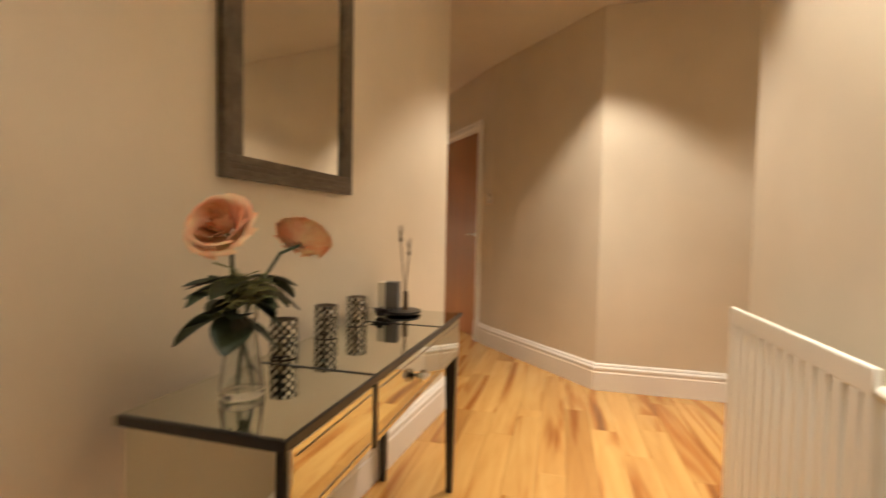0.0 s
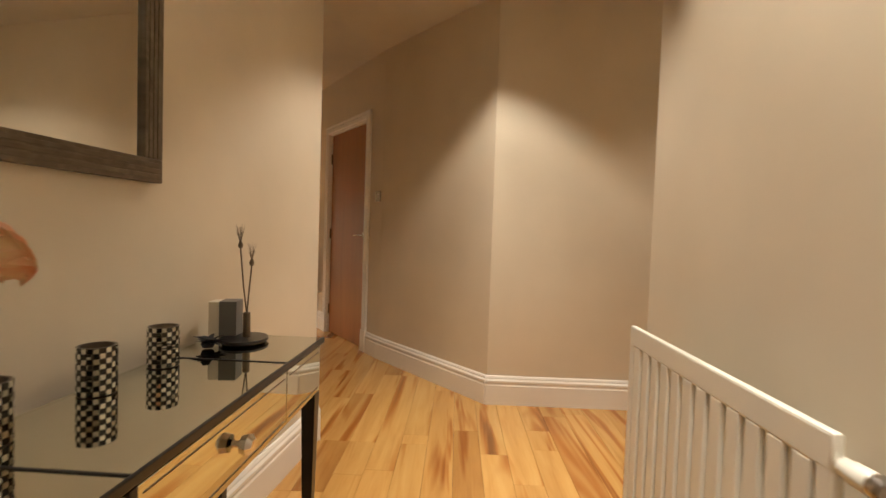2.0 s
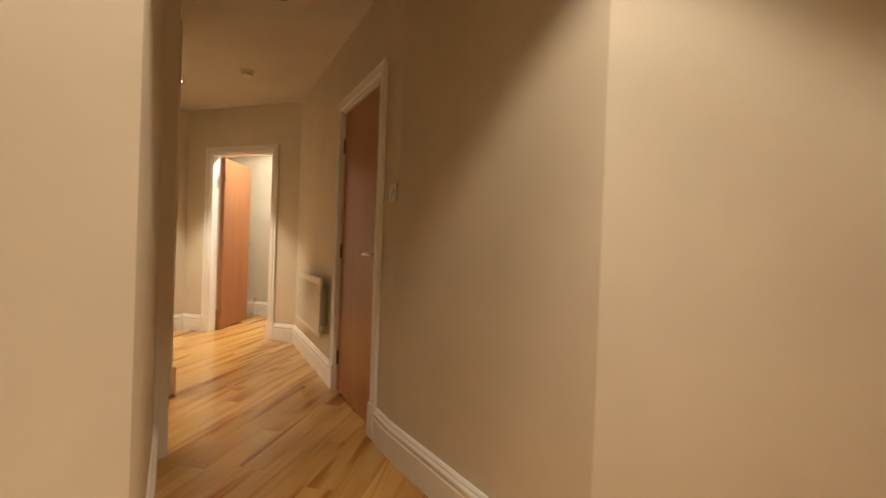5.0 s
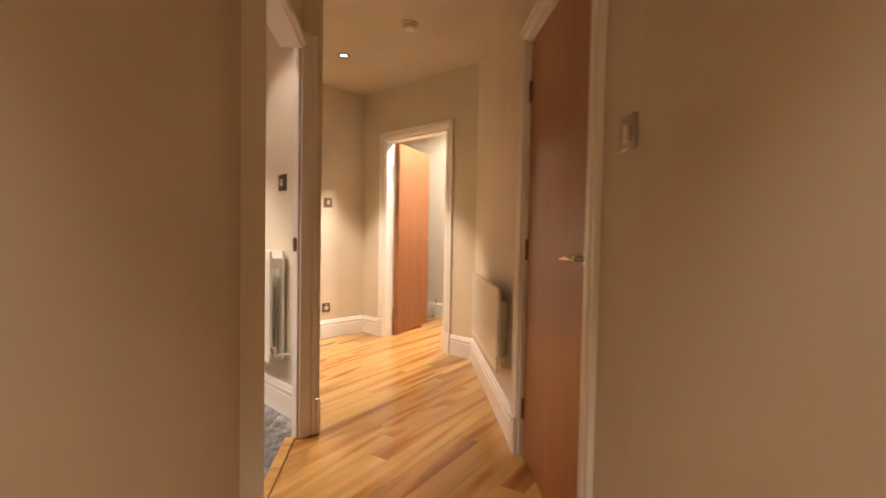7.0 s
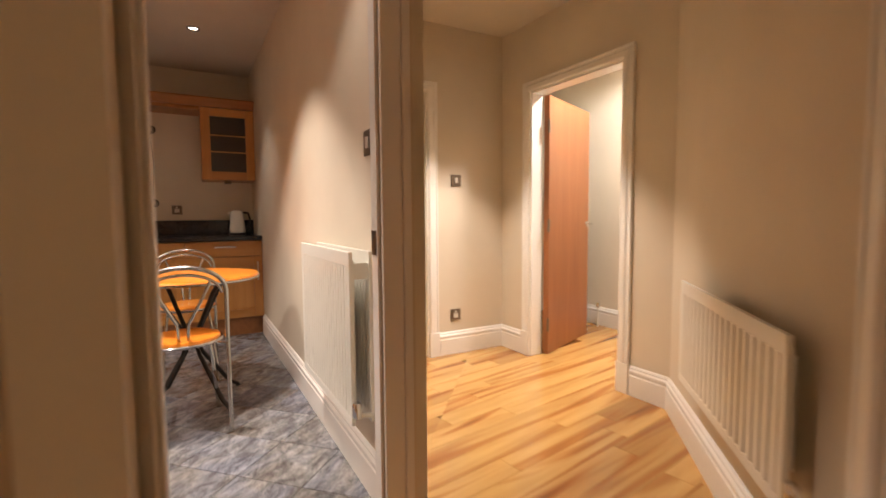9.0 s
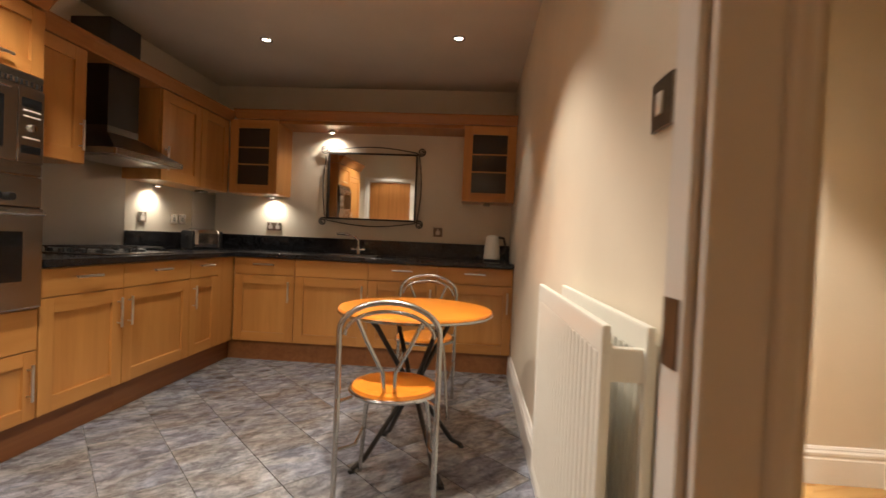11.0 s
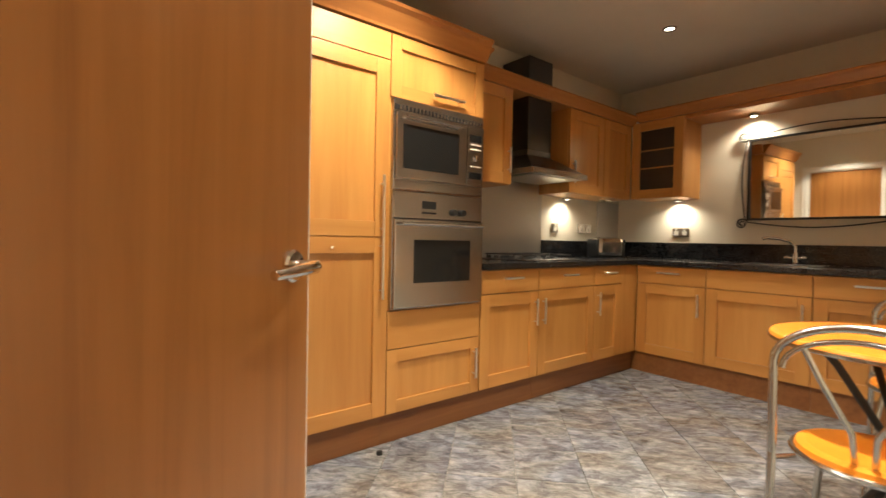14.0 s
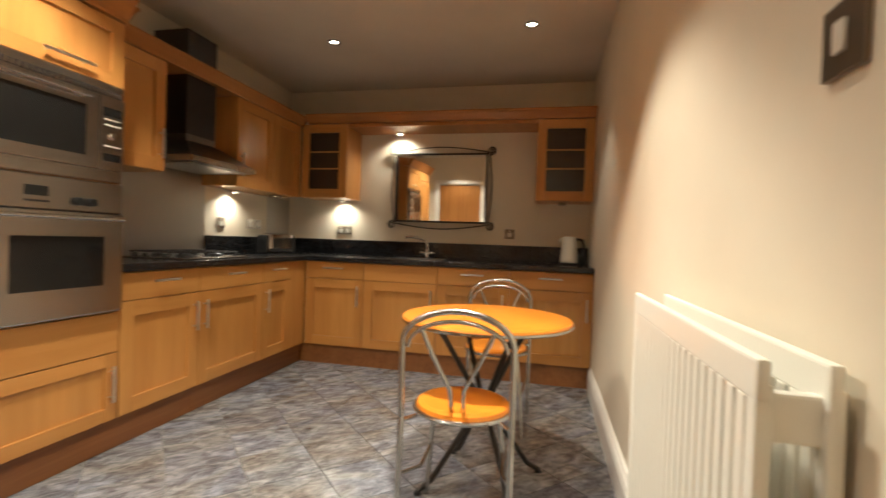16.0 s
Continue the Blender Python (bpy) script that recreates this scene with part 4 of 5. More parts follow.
def oven(name, label, z0, z1, micro):
    w = 0.60
    ob = thing(name, label, "oven", pose(-4.192, FY, 0), "built-in ovens")
    part("fascia", box((0, -0.02, z0), (w, 0.010, z1), 0.003), STEEL, ob, "brushed steel fascia")
    if micro:
        part("vent_trim", box((0.006, 0.0105, z1 - 0.055), (w - 0.006, 0.013, z1 - 0.030), 0.001), BLACK, ob)
        for k in range(24):
            x = 0.02 + k * (w - 0.04) / 24
            part("vent_slat", box((x, 0.012, z1 - 0.054), (x + 0.012, 0.016, z1 - 0.031), 0.001), STEEL, ob)
        dz0, dz1 = z0 + 0.055, z1 - 0.065
        dr = part("oven_door", box((0.135, 0.0105, dz0), (w - 0.008, 0.030, dz1), 0.004), STEEL, ob, "steel door with dark window")
        part("window", box((0.195, 0.0302, dz0 + 0.05), (w - 0.045, 0.032, dz1 - 0.06), 0.001), DARKGLASS, dr, "dark glass window")
        bm = pipe([(0.19, 0.055, dz1 - 0.025), (w - 0.05, 0.055, dz1 - 0.025)], 0.007, 12)
        for x in (0.21, w - 0.07):
            tube(bm, [(x, 0.028, dz1 - 0.025), (x, 0.055, dz1 - 0.025)], 0.005, 8)
        part("handle", bm, CHROME, dr, "chrome bar handle")
        cp = part("control_panel", box((0.010, 0.0105, dz0), (0.130, 0.028, dz1), 0.003), STEEL, ob, "steel control panel")
        part("display", box((0.025, 0.0282, dz1 - 0.085), (0.115, 0.0295, dz1 - 0.045), 0.001), DARKGLASS, cp)
        part("display", box((0.025, 0.0282, dz0 + 0.04), (0.115, 0.0295, dz0 + 0.075), 0.001), DARKGLASS, cp)
        part("dial", turned([(0, 0), (0.017, 0), (0.015, 0.014), (0, 0.015)], 20, pose(0.068, 0.028, dz0 + 0.155, -90)), CHROME, cp)
        for z in (dz0 + 0.105, dz0 + 0.20, dz0 + 0.225):
            part("button_row", box((0.03, 0.0282, z), (0.11, 0.030, z + 0.007), 0.001), PALE, cp)
        part("lower_trim", box((0.004, 0.0105, z0 + 0.004), (w - 0.004, 0.016, z0 + 0.045), 0.002), STEEL, ob)
    else:
        cp = part("control_panel", box((0.004, 0.0105, z1 - 0.135), (w - 0.004, 0.018, z1 - 0.004), 0.002), STEEL, ob, "steel control panel")
        part("display", box((0.335, 0.0182, z1 - 0.085), (0.425, 0.0195, z1 - 0.045), 0.001), DARKGLASS, cp)
        part("button_row", box((0.335, 0.0182, z1 - 0.110), (0.425, 0.0195, z1 - 0.102), 0.001), BLACK, cp)
        for x in (0.155, 0.215):
            part("knob", turned([(0, 0), (0.019, 0), (0.017, 0.020), (0, 0.022)], 20, pose(x, 0.018, z1 - 0.095, -90)), BLACK, cp)
        part("gap", box((0.004, 0.0102, z1 - 0.1415), (w - 0.004, 0.012, z1 - 0.1355), 0), BLACK, ob)
        dr = part("oven_door", box((0.004, 0.0105, z0 + 0.006), (w - 0.004, 0.030, z1 - 0.142), 0.004), STEEL, ob, "steel oven door with dark window")
        part("window", box((0.10, 0.0302, z0 + 0.13), (w - 0.12, 0.032, z1 - 0.245), 0.001), DARKGLASS, dr, "dark glass window")
        bm = pipe([(0.03, 0.062, z1 - 0.165), (w - 0.03, 0.062, z1 - 0.165)], 0.008, 12)
        for x in (0.06, w - 0.06):
            tube(bm, [(x, 0.028, z1 - 0.165), (x, 0.062, z1 - 0.165)], 0.006, 8)
        part("handle", bm, CHROME, dr, "chrome bar handle")


oven("microwave_oven", "built-in brushed steel microwave with dark window", 1.290, 1.738, True)
oven("oven", "built-in brushed steel single oven with dark window", 0.69, 1.286, False)

# wall units
WY, WZ0, WZ1 = 2.20, 1.425, 2.07
WALLU = "beech wall cabinet above the worktop"
for xl, xr, hs in ((-4.69, -4.21, "l"), (-5.80, -5.33, "r")):
    w = xr - xl
    hx = 0.04 if hs == "l" else w - 0.04
    cabinet("wall_cabinet", WALLU, pose(xl, WY, 0), w, WZ0, WZ1, 0.295, [("shaker", 0, w, WZ0, WZ1, ("v", hx, WZ0 + 0.16, 0.17))], "wall cabinets")
cabinet("wall_cabinet", "corner beech wall cabinet above the worktop", pose(-6.22, WY, 0), 0.419, WZ0, WZ1, 0.295, [("shaker", 0, 0.419, WZ0, WZ1, None)], "wall cabinets")
GLAZED = "beech wall cabinet with a dark glazed door"
for y0, y1 in ((2.205, 2.65), (4.31, 4.767)):
    w = y1 - y0
    cabinet("glazed_cabinet", GLAZED, pose(-6.22, y1, 0, 0, 0, -90), w, WZ0 + 0.005, WZ1 + 0.02, 0.325, [("glass", 0, w, WZ0 + 0.005, WZ1 + 0.02, None)], "wall cabinets")
prof = [(-0.28, 0), (0.010, 0.0), (0.014, 0.010), (0.045, 0.05), (0.06, 0.062), (0.062, 0.075), (-0.28, 0.075)]
single("cornice", sweep_profile(prof, 2.03), CORNICE, "wooden cornice moulding over the wall cabinets", "cornice", pose(-4.212, WY, 2.0725, 0, 0, 180))
single("cornice", sweep_profile(prof, 2.50), CORNICE, "wooden cornice shelf over sink and mirror", "cornice", pose(-6.22, 2.265, 2.0925, 0, 0, 90))
single("pelmet", box((-6.545, 2.652, 2.06), (-6.225, 4.308, 2.092), 0.003), CORNICE, "wooden pelmet board between the glazed cabinets", "pelmet")
for x, y, z, power in UNDER:
    ob = thing("cabinet_light", "small round steel under-cabinet spotlight, lit", "spotlight", pose(x, y, z + 0.018), "under-cabinet lights")
    part("housing", turned([(0.022, -0.012), (0.034, -0.012), (0.036, 0), (0, 0), (0, -0.004), (0.022, -0.004), (0.022, -0.012)], 24), STEEL, ob)
    part("bulb", turned([(0, -0.006), (0.021, -0.006), (0.021, -0.005), (0, -0.005)], 20), BULB, ob)
for x, y, z in ((-6.05, 2.06, 1.423), (-6.38, 4.53, 1.428)):
    ob = thing("cabinet_light", "small dark under-cabinet light, unlit", "spotlight", pose(x, y, z), "under-cabinet lights")
    part("housing", box((-0.05, -0.03, -0.022), (0.05, 0.03, 0), 0.004), BRONZE, ob)

# cooker hood
ob = thing("cooker_hood", "dark steel chimney cooker hood above the hob", "cooker hood", pose(-5.01, 1.90, 0))
bm = bmesh.new()
sec = [(0.30, 0.0, 0.46, 1.50), (0.30, 0.0, 0.46, 1.535), (0.13, 0.0, 0.27, 1.66), (0.13, 0.0, 0.27, 1.70)]
rings = []
for hw, ya, yb, z in sec:
    rings.append([bm.verts.new(c) for c in ((-hw, ya + 0.011, z), (hw, ya + 0.011, z), (hw, yb, z), (-hw, yb, z))])
for a, b in zip(rings, rings[1:]):
    for i in range(4):
        bm.faces.new((a[i], a[(i + 1) % 4], b[(i + 1) % 4], b[i]))
bm.faces.new(rings[0][::-1])
bm.faces.new(rings[-1])
part("canopy", bm, steel("hood_steel", (0.22, 0.21, 0.20), 0.3), ob, "brushed steel canopy")
part("chimney", box((-0.13, 0.012, 1.70), (0.13, 0.27, 2.36), 0.003), steel("dark_chimney_steel", (0.085, 0.082, 0.08), 0.35), ob, "dark chimney flue")
part("front_trim", box((-0.302, 0.455, 1.498), (0.302, 0.475, 1.535), 0.004), STEEL, ob)
part("filter", box((-0.24, 0.06, 1.494), (0.24, 0.42, 1.4995), 0.002), STEELV, ob)

# hob
ob = thing("gas_hob", "steel gas hob with black pan supports", "hob", pose(-4.95, 2.13, 0.9125))
part("tray", box((-0.29, -0.20, 0), (0.29, 0.245, 0.010), 0.004), STEEL, ob)
for bx_, by_, r in ((-0.15, 0.10, 0.04), (0.13, 0.10, 0.05), (-0.15, -0.10, 0.05), (0.13, -0.10, 0.035)):
    part("burner", turned([(0, 0.010), (r, 0.010), (r, 0.020), (r * 0.75, 0.027), (0, 0.028)], 20, pose(bx_, by_, 0)), BLACK, ob)
for x in (-0.15, 0.13):
    bm = bmesh.new()
    for y in (-0.18, 0.0, 0.18):
        bx(bm, (x - 0.12, y - 0.004, 0.034), (x + 0.12, y + 0.004, 0.042), 0.001)
    for dx in (-0.12, -0.04, 0.04, 0.12):
        bx(bm, (x + dx - 0.004, -0.18, 0.0345), (x + dx + 0.004, 0.18, 0.0415), 0.001)
    for dx in (-0.11, 0.11):
        for y in (-0.17, 0.17):
            bx(bm, (x + dx - 0.005, y - 0.005, 0.010), (x + dx + 0.005, y + 0.005, 0.035), 0)
    part("pan_support", bm, IRON, ob)
for k in range(4):
    part("knob", turned([(0, 0), (0.016, 0), (0.014, 0.02), (0, 0.021)], 16, pose(0.27 - 0.0, -0.12 + k * 0.07, 0.010)), BLACK, ob)

# toaster
ob = thing("toaster", "chrome and black two-slot toaster on the worktop", "toaster", pose(-6.02, 2.10, 0.9125, 0, 0, -20))
bm = box((-0.13, -0.075, 0.012), (0.13, 0.075, 0.175), 0.035)
part("body", bm, CHROME, ob, "polished chrome body")
for x in (-0.135, 0.135):
    part("end_cap", box((x - 0.012, -0.07, 0.006), (x + 0.012, 0.07, 0.16), 0.012), BLACK, ob)
for y in (-0.025, 0.025):
    part("slot", box((-0.10, y - 0.011, 0.170), (0.10, y + 0.011, 0.1765), 0.002), BLACK, ob)
part("base", box((-0.125, -0.07, 0), (0.125, 0.07, 0.012), 0.003), BLACK, ob)
part("lever", box((0.147, -0.012, 0.11), (0.165, 0.012, 0.122), 0.003), BLACK, ob)

# sink and tap
ob = thing("kitchen_sink", "inset dark sink bowl in the worktop", "sink", pose(-6.22, 3.35, 0.9125))
bm = box((-0.17, -0.24, 0), (-0.15, 0.24, 0.004), 0.001)
bx(bm, (0.15, -0.24, 0), (0.17, 0.24, 0.004), 0.001)
bx(bm, (-0.15, -0.24, 0), (0.15, -0.22, 0.004), 0.001)
bx(bm, (-0.15, 0.22, 0), (0.15, 0.24, 0.004), 0.001)
part("rim", bm, STEEL, ob, "thin steel rim")
part("bowl", box((-0.15, -0.22, 0.0), (0.15, 0.22, 0.002), 0), BLACK, ob)
ob = thing("kitchen_tap", "chrome mixer tap with swan neck and levers", "tap", pose(-6.44, 3.36, 0.9125))
part("body", turned([(0, 0), (0.026, 0), (0.026, 0.006), (0.018, 0.012), (0.017, 0.07), (0.013, 0.08), (0, 0.08)], 20), CHROME, ob)
part("spout", pipe([(0, 0, 0.075), (0.0, -0.004, 0.13), (0.02, -0.03, 0.165), (0.06, -0.09, 0.185), (0.10, -0.15, 0.19), (0.115, -0.17, 0.182)], [0.012, 0.011, 0.011, 0.011, 0.012, 0.011], 12), CHROME, ob)
for s in (-1, 1):
    bm = pipe([(0, 0, 0.045), (0, s * 0.035, 0.047)], 0.009, 10)
    lathe(bm, [(0, 0), (0.014, 0.002), (0.016, 0.02), (0.010, 0.032), (0, 0.033)], 14, pose(0, s * 0.034, 0.047, -90 * s))
    part("tap_head", bm, CHROME, ob)

# kettle
ob = thing("kettle", "cream and steel jug kettle with a black handle", "kettle", pose(-6.36, 4.60, 0.9125))
part("base", turned([(0, 0), (0.08, 0), (0.08, 0.015), (0, 0.018)], 28), BLACK, ob)
part("jug", turned([(0.068, 0.019), (0.072, 0.03), (0.064, 0.14), (0.056, 0.215), (0.050, 0.228), (0, 0.236), (0, 0.019)], 32), CREAM, ob)
part("handle", pipe([(0, 0.055, 0.215), (0, 0.10, 0.21), (0, 0.115, 0.16), (0, 0.105, 0.09), (0, 0.066, 0.06)], 0.011, 10), BLACK, ob, "black plastic handle")
part("spout", box((-0.014, -0.078, 0.185), (0.014, -0.048, 0.222), 0.008), CREAM, ob)

# wrought-iron wall mirror
ob = thing("iron_mirror", "landscape mirror in a scrolled wrought-iron frame", "mirror", mb @ pose(3.018 - 1.9, -0.016, 1.240))
W, HH = 0.857, 0.635
gl = part("glass", box((0.012, -0.006, 0.012), (W - 0.012, 0.0, HH - 0.012), 0), MIRROR, ob, "silvered mirror glass")
gl.matrix_local = pose(0, -0.0, 0, 1.1)
for a, b in (((0, 0), (W, 0.016)), ((0, HH - 0.016), (W, HH)), ((0, 0.0165), (0.016, HH - 0.0165)), ((W - 0.016, 0.0165), (W, HH - 0.0165))):
    part("frame_bar", box((a[0], -0.030, a[1]), (b[0], 0.004, b[1]), 0.003), IRON, ob)
for z, s in ((0, -1), (HH, 1)):
    part("bowed_rod", pipe([(W * k / 12, -0.014, z + s * (0.012 + 0.045 * math.sin(math.pi * k / 12))) for k in range(13)], 0.005, 8), IRON, ob)
for x, s in ((0, -1), (W, 1)):
    part("bowed_rod", pipe([(x + s * (0.012 + 0.030 * math.sin(math.pi * k / 12)), -0.014, HH * k / 12) for k in range(13)], 0.005, 8), IRON, ob)
for x in (0, W):
    for z in (0, HH):
        sx, sz = (1 if x else -1), (1 if z else -1)
        pts = []
        for k in range(26):
            t = k / 25
            r = 0.040 * (1 - 0.75 * t)
            pts.append((x + sx * (0.035 + r * math.cos(t * 11 + 3.6)), -0.014, z + sz * (0.025 + r * math.sin(t * 11 + 3.6))))
        part("scroll", pipe(pts, 0.006, 8), IRON, ob, "curled iron scroll")

# round table and two tubular chairs
ob = thing("round_table", "round orange-topped bistro table on steel tubes", "table", pose(-4.42, 4.17, 0.006))
part("tabletop", turned([(0, 0.722), (0.355, 0.722), (0.368, 0.726), (0.372, 0.736), (0.368, 0.744), (0.35, 0.747), (0, 0.747)], 64), ORANGE, ob, "round orange laminate top")
part("edge_band", turned([(0.369, 0.720), (0.375, 0.724), (0.375, 0.733), (0.370, 0.732)], 64), TUBE, ob)
for k in range(4):
    t = radians(35 + 90 * k)
    c, s = math.cos(t), math.sin(t)
    pts = [(0.25 * c, 0.25 * s, 0.718), (0.20 * c, 0.20 * s, 0.66), (0.05 * c, 0.05 * s, 0.42), (0.03 * c, 0.03 * s, 0.36), (0.06 * c, 0.06 * s, 0.29), (0.24 * c, 0.24 * s, 0.05), (0.30 * c, 0.30 * s, 0.012)]
    part("leg", pipe(pts, 0.012, 10), IRON, ob, "dark splayed tube leg")
    part("foot", turned([(0, 0), (0.016, 0), (0.014, 0.012), (0, 0.014)], 12, pose(0.30 * c, 0.30 * s, 0)), BLACK, ob)
part("collar", turned([(0.030, 0.33), (0.048, 0.335), (0.048, 0.385), (0.030, 0.39)], 20), IRON, ob)


def bistro_chair(m, label):
    """Local +y is the way the sitter faces."""
    ob = thing("bistro_chair", label, "chair", m, "bistro chairs")
    sw, yb, top = 0.19, -0.19, 0.835
    outer = [(-sw, yb - 0.02, 0.0), (-sw, yb, 0.46), (-sw, yb - 0.01, 0.66)]
    arch = [(sw * math.cos(t), yb - 0.012, 0.72 + 0.115 * math.sin(t)) for t in [math.pi * (1 - k / 16) for k in range(17)]]
    part("back_frame", pipe(outer + arch + [(sw, yb - 0.01, 0.66), (sw, yb, 0.46), (sw, yb - 0.02, 0.0)], 0.011, 12), TUBE, ob, "arched satin steel tube")
    inner = [((sw - 0.02) * math.cos(t), yb - 0.010, 0.705 + 0.095 * math.sin(t)) for t in [math.pi * (1 - k / 16) for k in range(17)]]
    part("inner_arch", pipe(inner, 0.008, 10), TUBE, ob)
    for s in (-1, 1):
        part("back_rod", pipe([(s * 0.125, yb - 0.010, 0.77), (s * 0.085, yb + 0.0, 0.68), (s * 0.025, yb + 0.02, 0.56), (s * 0.02, yb + 0.05, 0.475)], 0.008, 10), TUBE, ob)
        part("seat_bracket", pipe([(s * sw, yb, 0.445), (s * 0.15, yb + 0.06, 0.445)], 0.007, 8), TUBE, ob)
        part("front_leg", pipe([(s * 0.12, 0.10, 0.44), (s * 0.14, 0.13, 0.30), (s * 0.165, 0.17, 0.0)], 0.010, 10), TUBE, ob)
        part("side_brace", pipe([(s * sw, yb - 0.005, 0.26), (s * 0.155, 0.0, 0.20), (s * 0.148, 0.145, 0.22)], 0.007, 8), TUBE, ob)
    part("seat_rim", pipe([(0.180 * math.cos(k * math.tau / 40), 0.180 * math.sin(k * math.tau / 40), 0.447) for k in range(40)], 0.009, 8, True), TUBE, ob, "steel seat ring")
    part("seat", turned([(0, 0.448), (0.165, 0.448), (0.176, 0.455), (0.172, 0.468), (0.15, 0.474), (0, 0.470)], 48), ORANGE, ob, "round orange seat")
    return ob


bistro_chair(pose(-4.10, 4.13, 0.006, 0, 0, 92), "steel tube chair with an orange round seat")
bistro_chair(pose(-5.10, 4.15, 0.006, 0, 0, -88), "steel tube chair tucked behind the round table")
single("floor_stop", turned([(0, 0), (0.016, 0), (0.016, 0.012), (0.012, 0.018), (0, 0.019)], 18), BLACK, "small round black door stop on the floor", "door stop", pose(-3.52, 2.47, 0.006))


# ---- floors: pieces last ----
def clip(poly, n, c):
    """Keeps the part of a polygon where n.p <= c."""
    out = []
    for i, p in enumerate(poly):
        q = poly[(i + 1) % len(poly)]
        a, b = n[0] * p[0] + n[1] * p[1] - c, n[0] * q[0] + n[1] * q[1] - c
        if a <= 0:
            out.append(p)
        if (a < 0 < b) or (b < 0 < a):
            t = a / (a - b)
            out.append((p[0] + (q[0] - p[0]) * t, p[1] + (q[1] - p[1]) * t))
    return out


def area(poly):
    return abs(sum(p[0] * q[1] - q[0] * p[1] for p, q in zip(poly, poly[1:] + poly[:1]))) / 2


def slab(name, poly, m, mat, parent, z0, z1, chamfer=0.0015):
    """A thin piece with a chamfered top edge; poly is in the frame of m, counter-clockwise."""
    cx, cy = sum(p[0] for p in poly) / len(poly), sum(p[1] for p in poly) / len(poly)
    bm = bmesh.new()

    def ring(z, inset):
        made = []
        for x, y in poly:
            d = math.hypot(x - cx, y - cy) or 1
            made.append(bm.verts.new((x - (x - cx) / d * inset - cx, y - (y - cy) / d * inset - cy, z)))
        return made
    a, b, c = ring(z0, 0), ring(z1 - chamfer, 0), ring(z1, chamfer)
    k = len(poly)
    for lo, hi in ((a, b), (b, c)):
        for i in range(k):
            bm.faces.new((lo[i], lo[(i + 1) % k], hi[(i + 1) % k], hi[i]))
    bm.faces.new(c)
    me = bpy.data.meshes.new(name)
    bm.to_mesh(me)
    bm.free()
    me.materials.append(mat)
    ob = new(name, me)
    ob.parent = parent
    ob.matrix_local = m @ Matrix.Translation((cx, cy, 0))


MN = Vector((0.6365, 0.771))          # out of the kitchen doorway wall, into the corridor
MC = MN.dot(HALL_O) - 0.05
floor = single("floor", box((-6.8, -2.0, -0.1), (3.2, 8.0, -0.004), 0), SUBFLOOR, "honey-coloured knotty wood plank floor", "floor", kind="structure")
kfloor = single("floor_kitchen", box((-6.6, 1.85, -0.0035), (-1.95, 4.80, -0.001), 0), GROUT, "grey mottled slate tile floor laid diagonally", "floor", kind="structure")

# planks run along the console wall
rot = Matrix.Rotation(math.atan2(HALL_U.y, HALL_U.x) - math.pi / 2, 4, "Z")
inv = rot.inverted()
rnd = random.Random(11)
PW = 0.128


def local_normal(v):
    w = inv @ Vector((v[0], v[1], 0))
    return (w.x, w.y)


n_m, n_y = local_normal(MN), local_normal((0, 1))
lo = [inv @ Vector((x, y, 0)) for x in (-5.6, 1.7) for y in (-1.2, 7.8)]
i0, i1 = int(min(v.x for v in lo) / PW) - 1, int(max(v.x for v in lo) / PW) + 1
pieces = []
for i in range(i0, i1):
    y = min(v.y for v in lo) - rnd.uniform(0, 1.4)
    while y < max(v.y for v in lo):
        L = rnd.choice((0.75, 0.95, 1.2, 1.5, 1.7)) * rnd.uniform(0.9, 1.1)
        g = 0.0006
        pieces.append([(i * PW + g, y + g), ((i + 1) * PW - g, y + g), ((i + 1) * PW - g, y + L - g), (i * PW + g, y + L - g)])
        y += L
bounds = [((1, 0), 2.6), ((-1, 0), 5.6), ((0, 1), 7.75), ((0, -1), 1.3)]


def wanted(c):
    """Keeps the planks on the hall, corridor and far-room floors."""
    d = Vector((c.x, c.y)) - HALL_O
    a, b = d.dot(HALL_U), d.dot(HALL_R)
    if a < 0.0:
        return -0.07 + LEAN * a < b < (1.34 if a < -1.75 else 3.2) and a > -5.2
    if c.y > 6.5:
        return -5.6 < c.x < -2.2 and c.y < 7.8
    return c.x > -5.4 and c.y < 6.7 and b < 3.3 and a < 5.5 and (b > 0.7 and a < 2.0 or (Vector((c.x, c.y)) - Vector(KNEE)).dot(Vector((0.678, 0.735))) < 0.9)


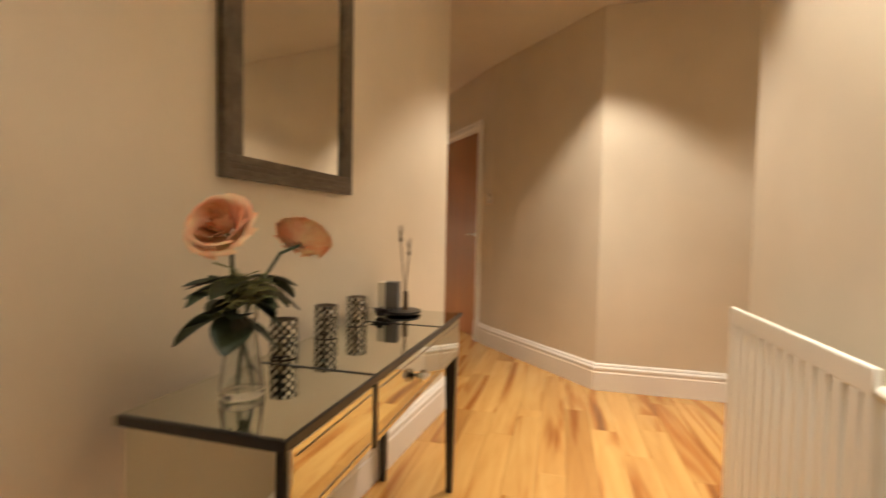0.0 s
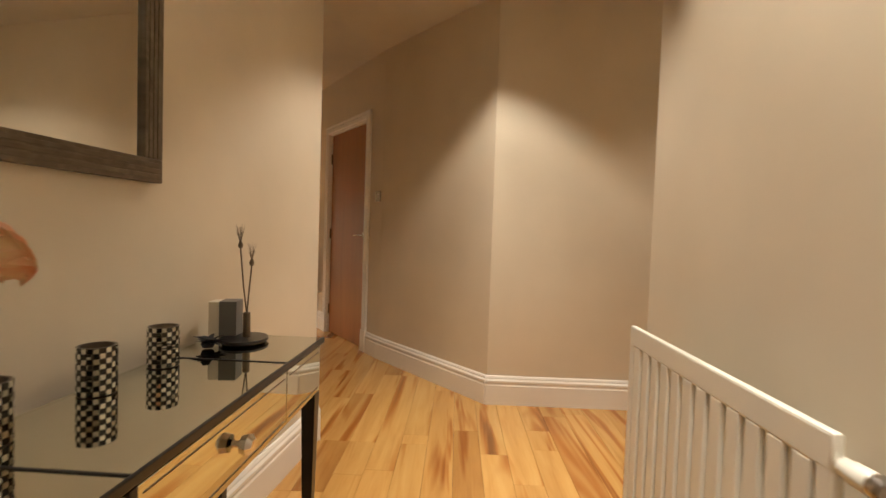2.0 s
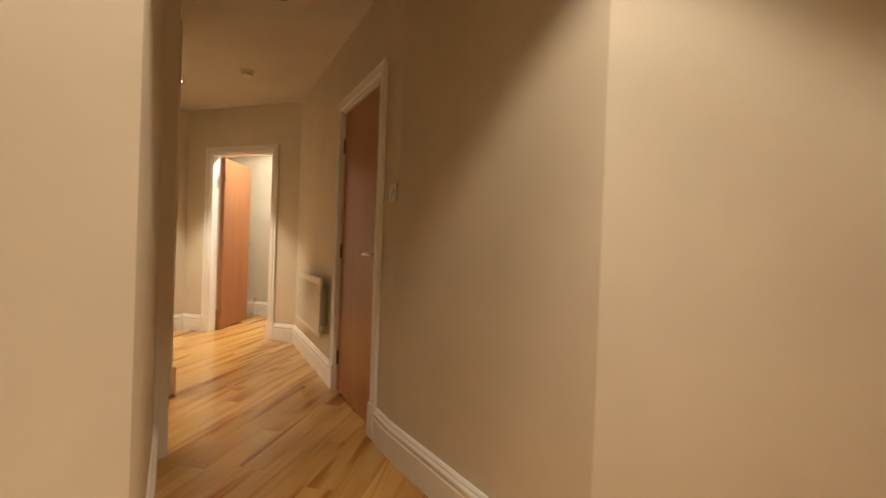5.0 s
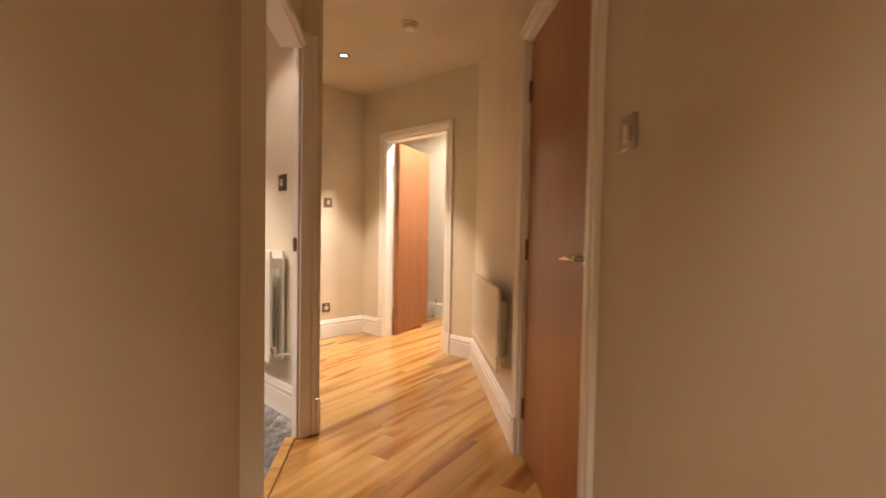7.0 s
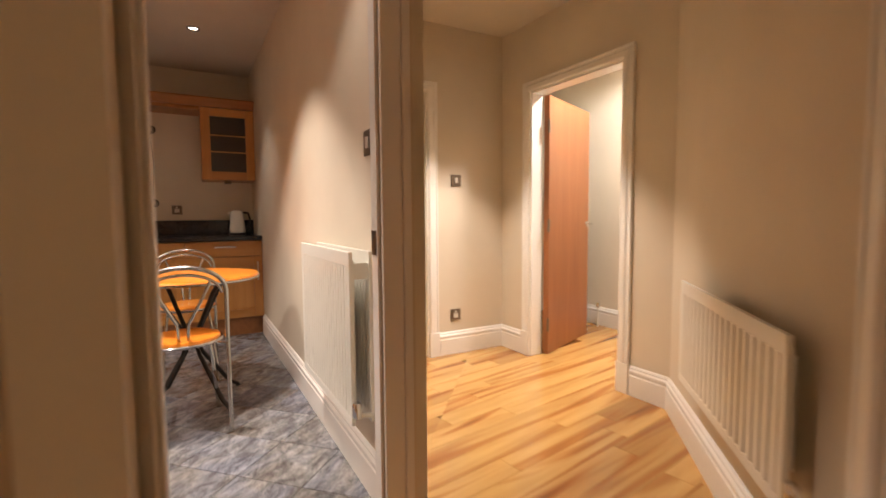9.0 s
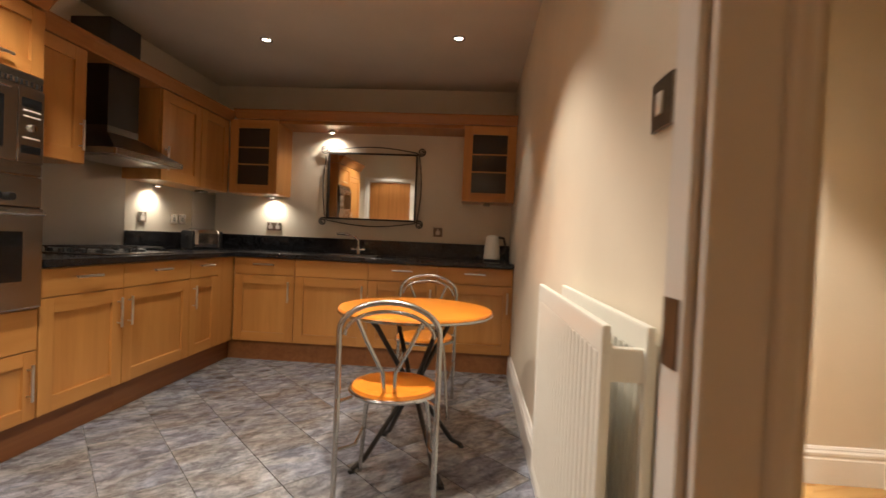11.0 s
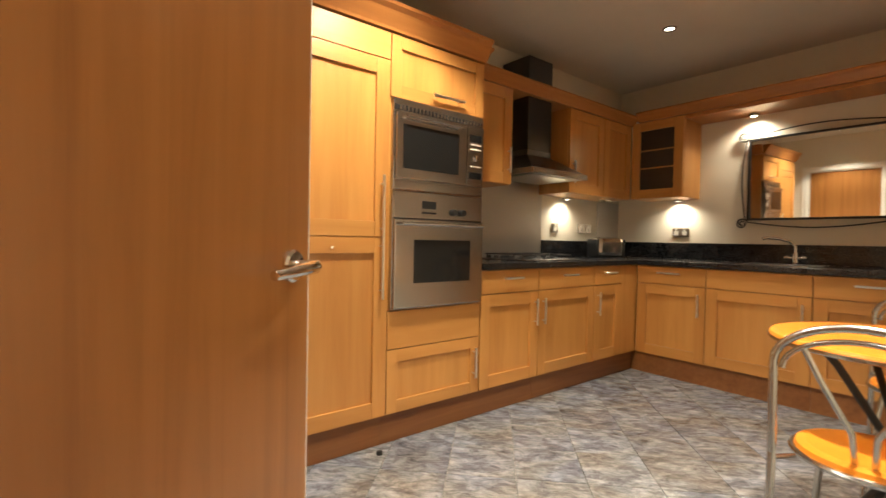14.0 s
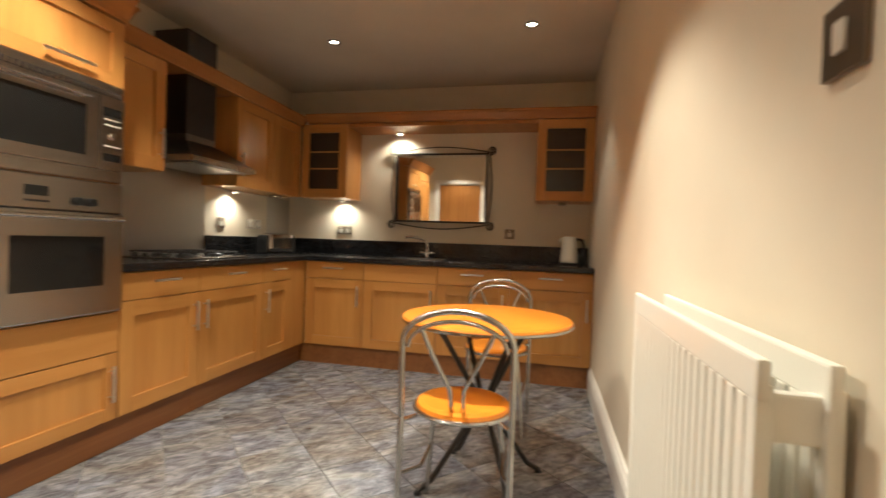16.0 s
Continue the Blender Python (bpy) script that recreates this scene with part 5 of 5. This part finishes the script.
XO = (inv @ Vector((HALL_O.x, HALL_O.y, 0))).x
n_d = local_normal((0.678, 0.735))
D_C = 0.678 * KNEE[0] + 0.735 * KNEE[1] + 0.15
YO = (inv @ Vector((HALL_O.x, HALL_O.y, 0))).y
for poly in pieces:
    side = [n_m[0] * x + n_m[1] * y - MC for x, y in poly]
    if min(side) >= 0 or (max(side) < 0 and max(p[1] for p in poly) < YO):
        inside, beyond = poly, []
    else:
        inside, beyond = clip(poly, (0, 1), YO), clip(poly, (0, -1), -YO)
    parts = [inside, clip(beyond, (-n_m[0], -n_m[1]), -MC), clip(clip(beyond, n_m, MC), (-n_y[0], -n_y[1]), -4.82)]
    for q in parts:
        if len(q) > 2 and area(q) > 0.0015:
            cc = rot @ Vector((sum(p[0] for p in q) / len(q), sum(p[1] for p in q) / len(q), 0))
            if not wanted(cc):
                continue
            bb, aa = (inv @ cc).x - XO, (inv @ cc).y - YO
            q = clip(q, (0, -1), 4.36 - YO)
            if bb > 1.34:
                q = clip(clip(q, (0, -1), 0.86 - YO), (1, 0), XO + 3.25)
            if bb > 0.95:
                q = clip(q, (0, 1), YO + 0.68)
            elif cc.x > -2.7:
                q = clip(q, n_d, D_C)
            if len(q) > 2 and area(q) > 0.001:
                slab("plank", q, rot, PLANK, floor, -0.003, 0.006, 0.0008)

# slate tiles on the diagonal
rot45, T = Matrix.Rotation(radians(45), 4, "Z"), 0.305
inv45 = rot45.inverted()


def n45(v):
    w = inv45 @ Vector((v[0], v[1], 0))
    return (w.x, w.y)


KB = [(n45((1, 0)), -2.0), (n45((-1, 0)), 6.0), (n45((0, 1)), 4.77), (n45((0, -1)), -2.36), (n45(MN), MC)]
for i in range(-30, 30):
    for j in range(-30, 30):
        g = 0.002
        q = [(i * T + g, j * T + g), ((i + 1) * T - g, j * T + g), ((i + 1) * T - g, (j + 1) * T - g), (i * T + g, (j + 1) * T - g)]
        for nn, cc in KB:
            q = clip(q, nn, cc)
            if len(q) < 3:
                break
        if len(q) > 2 and area(q) > 0.0008:
            slab("tile", q, rot45, SLATE, kfloor, -0.002, 0.005, 0.0015)
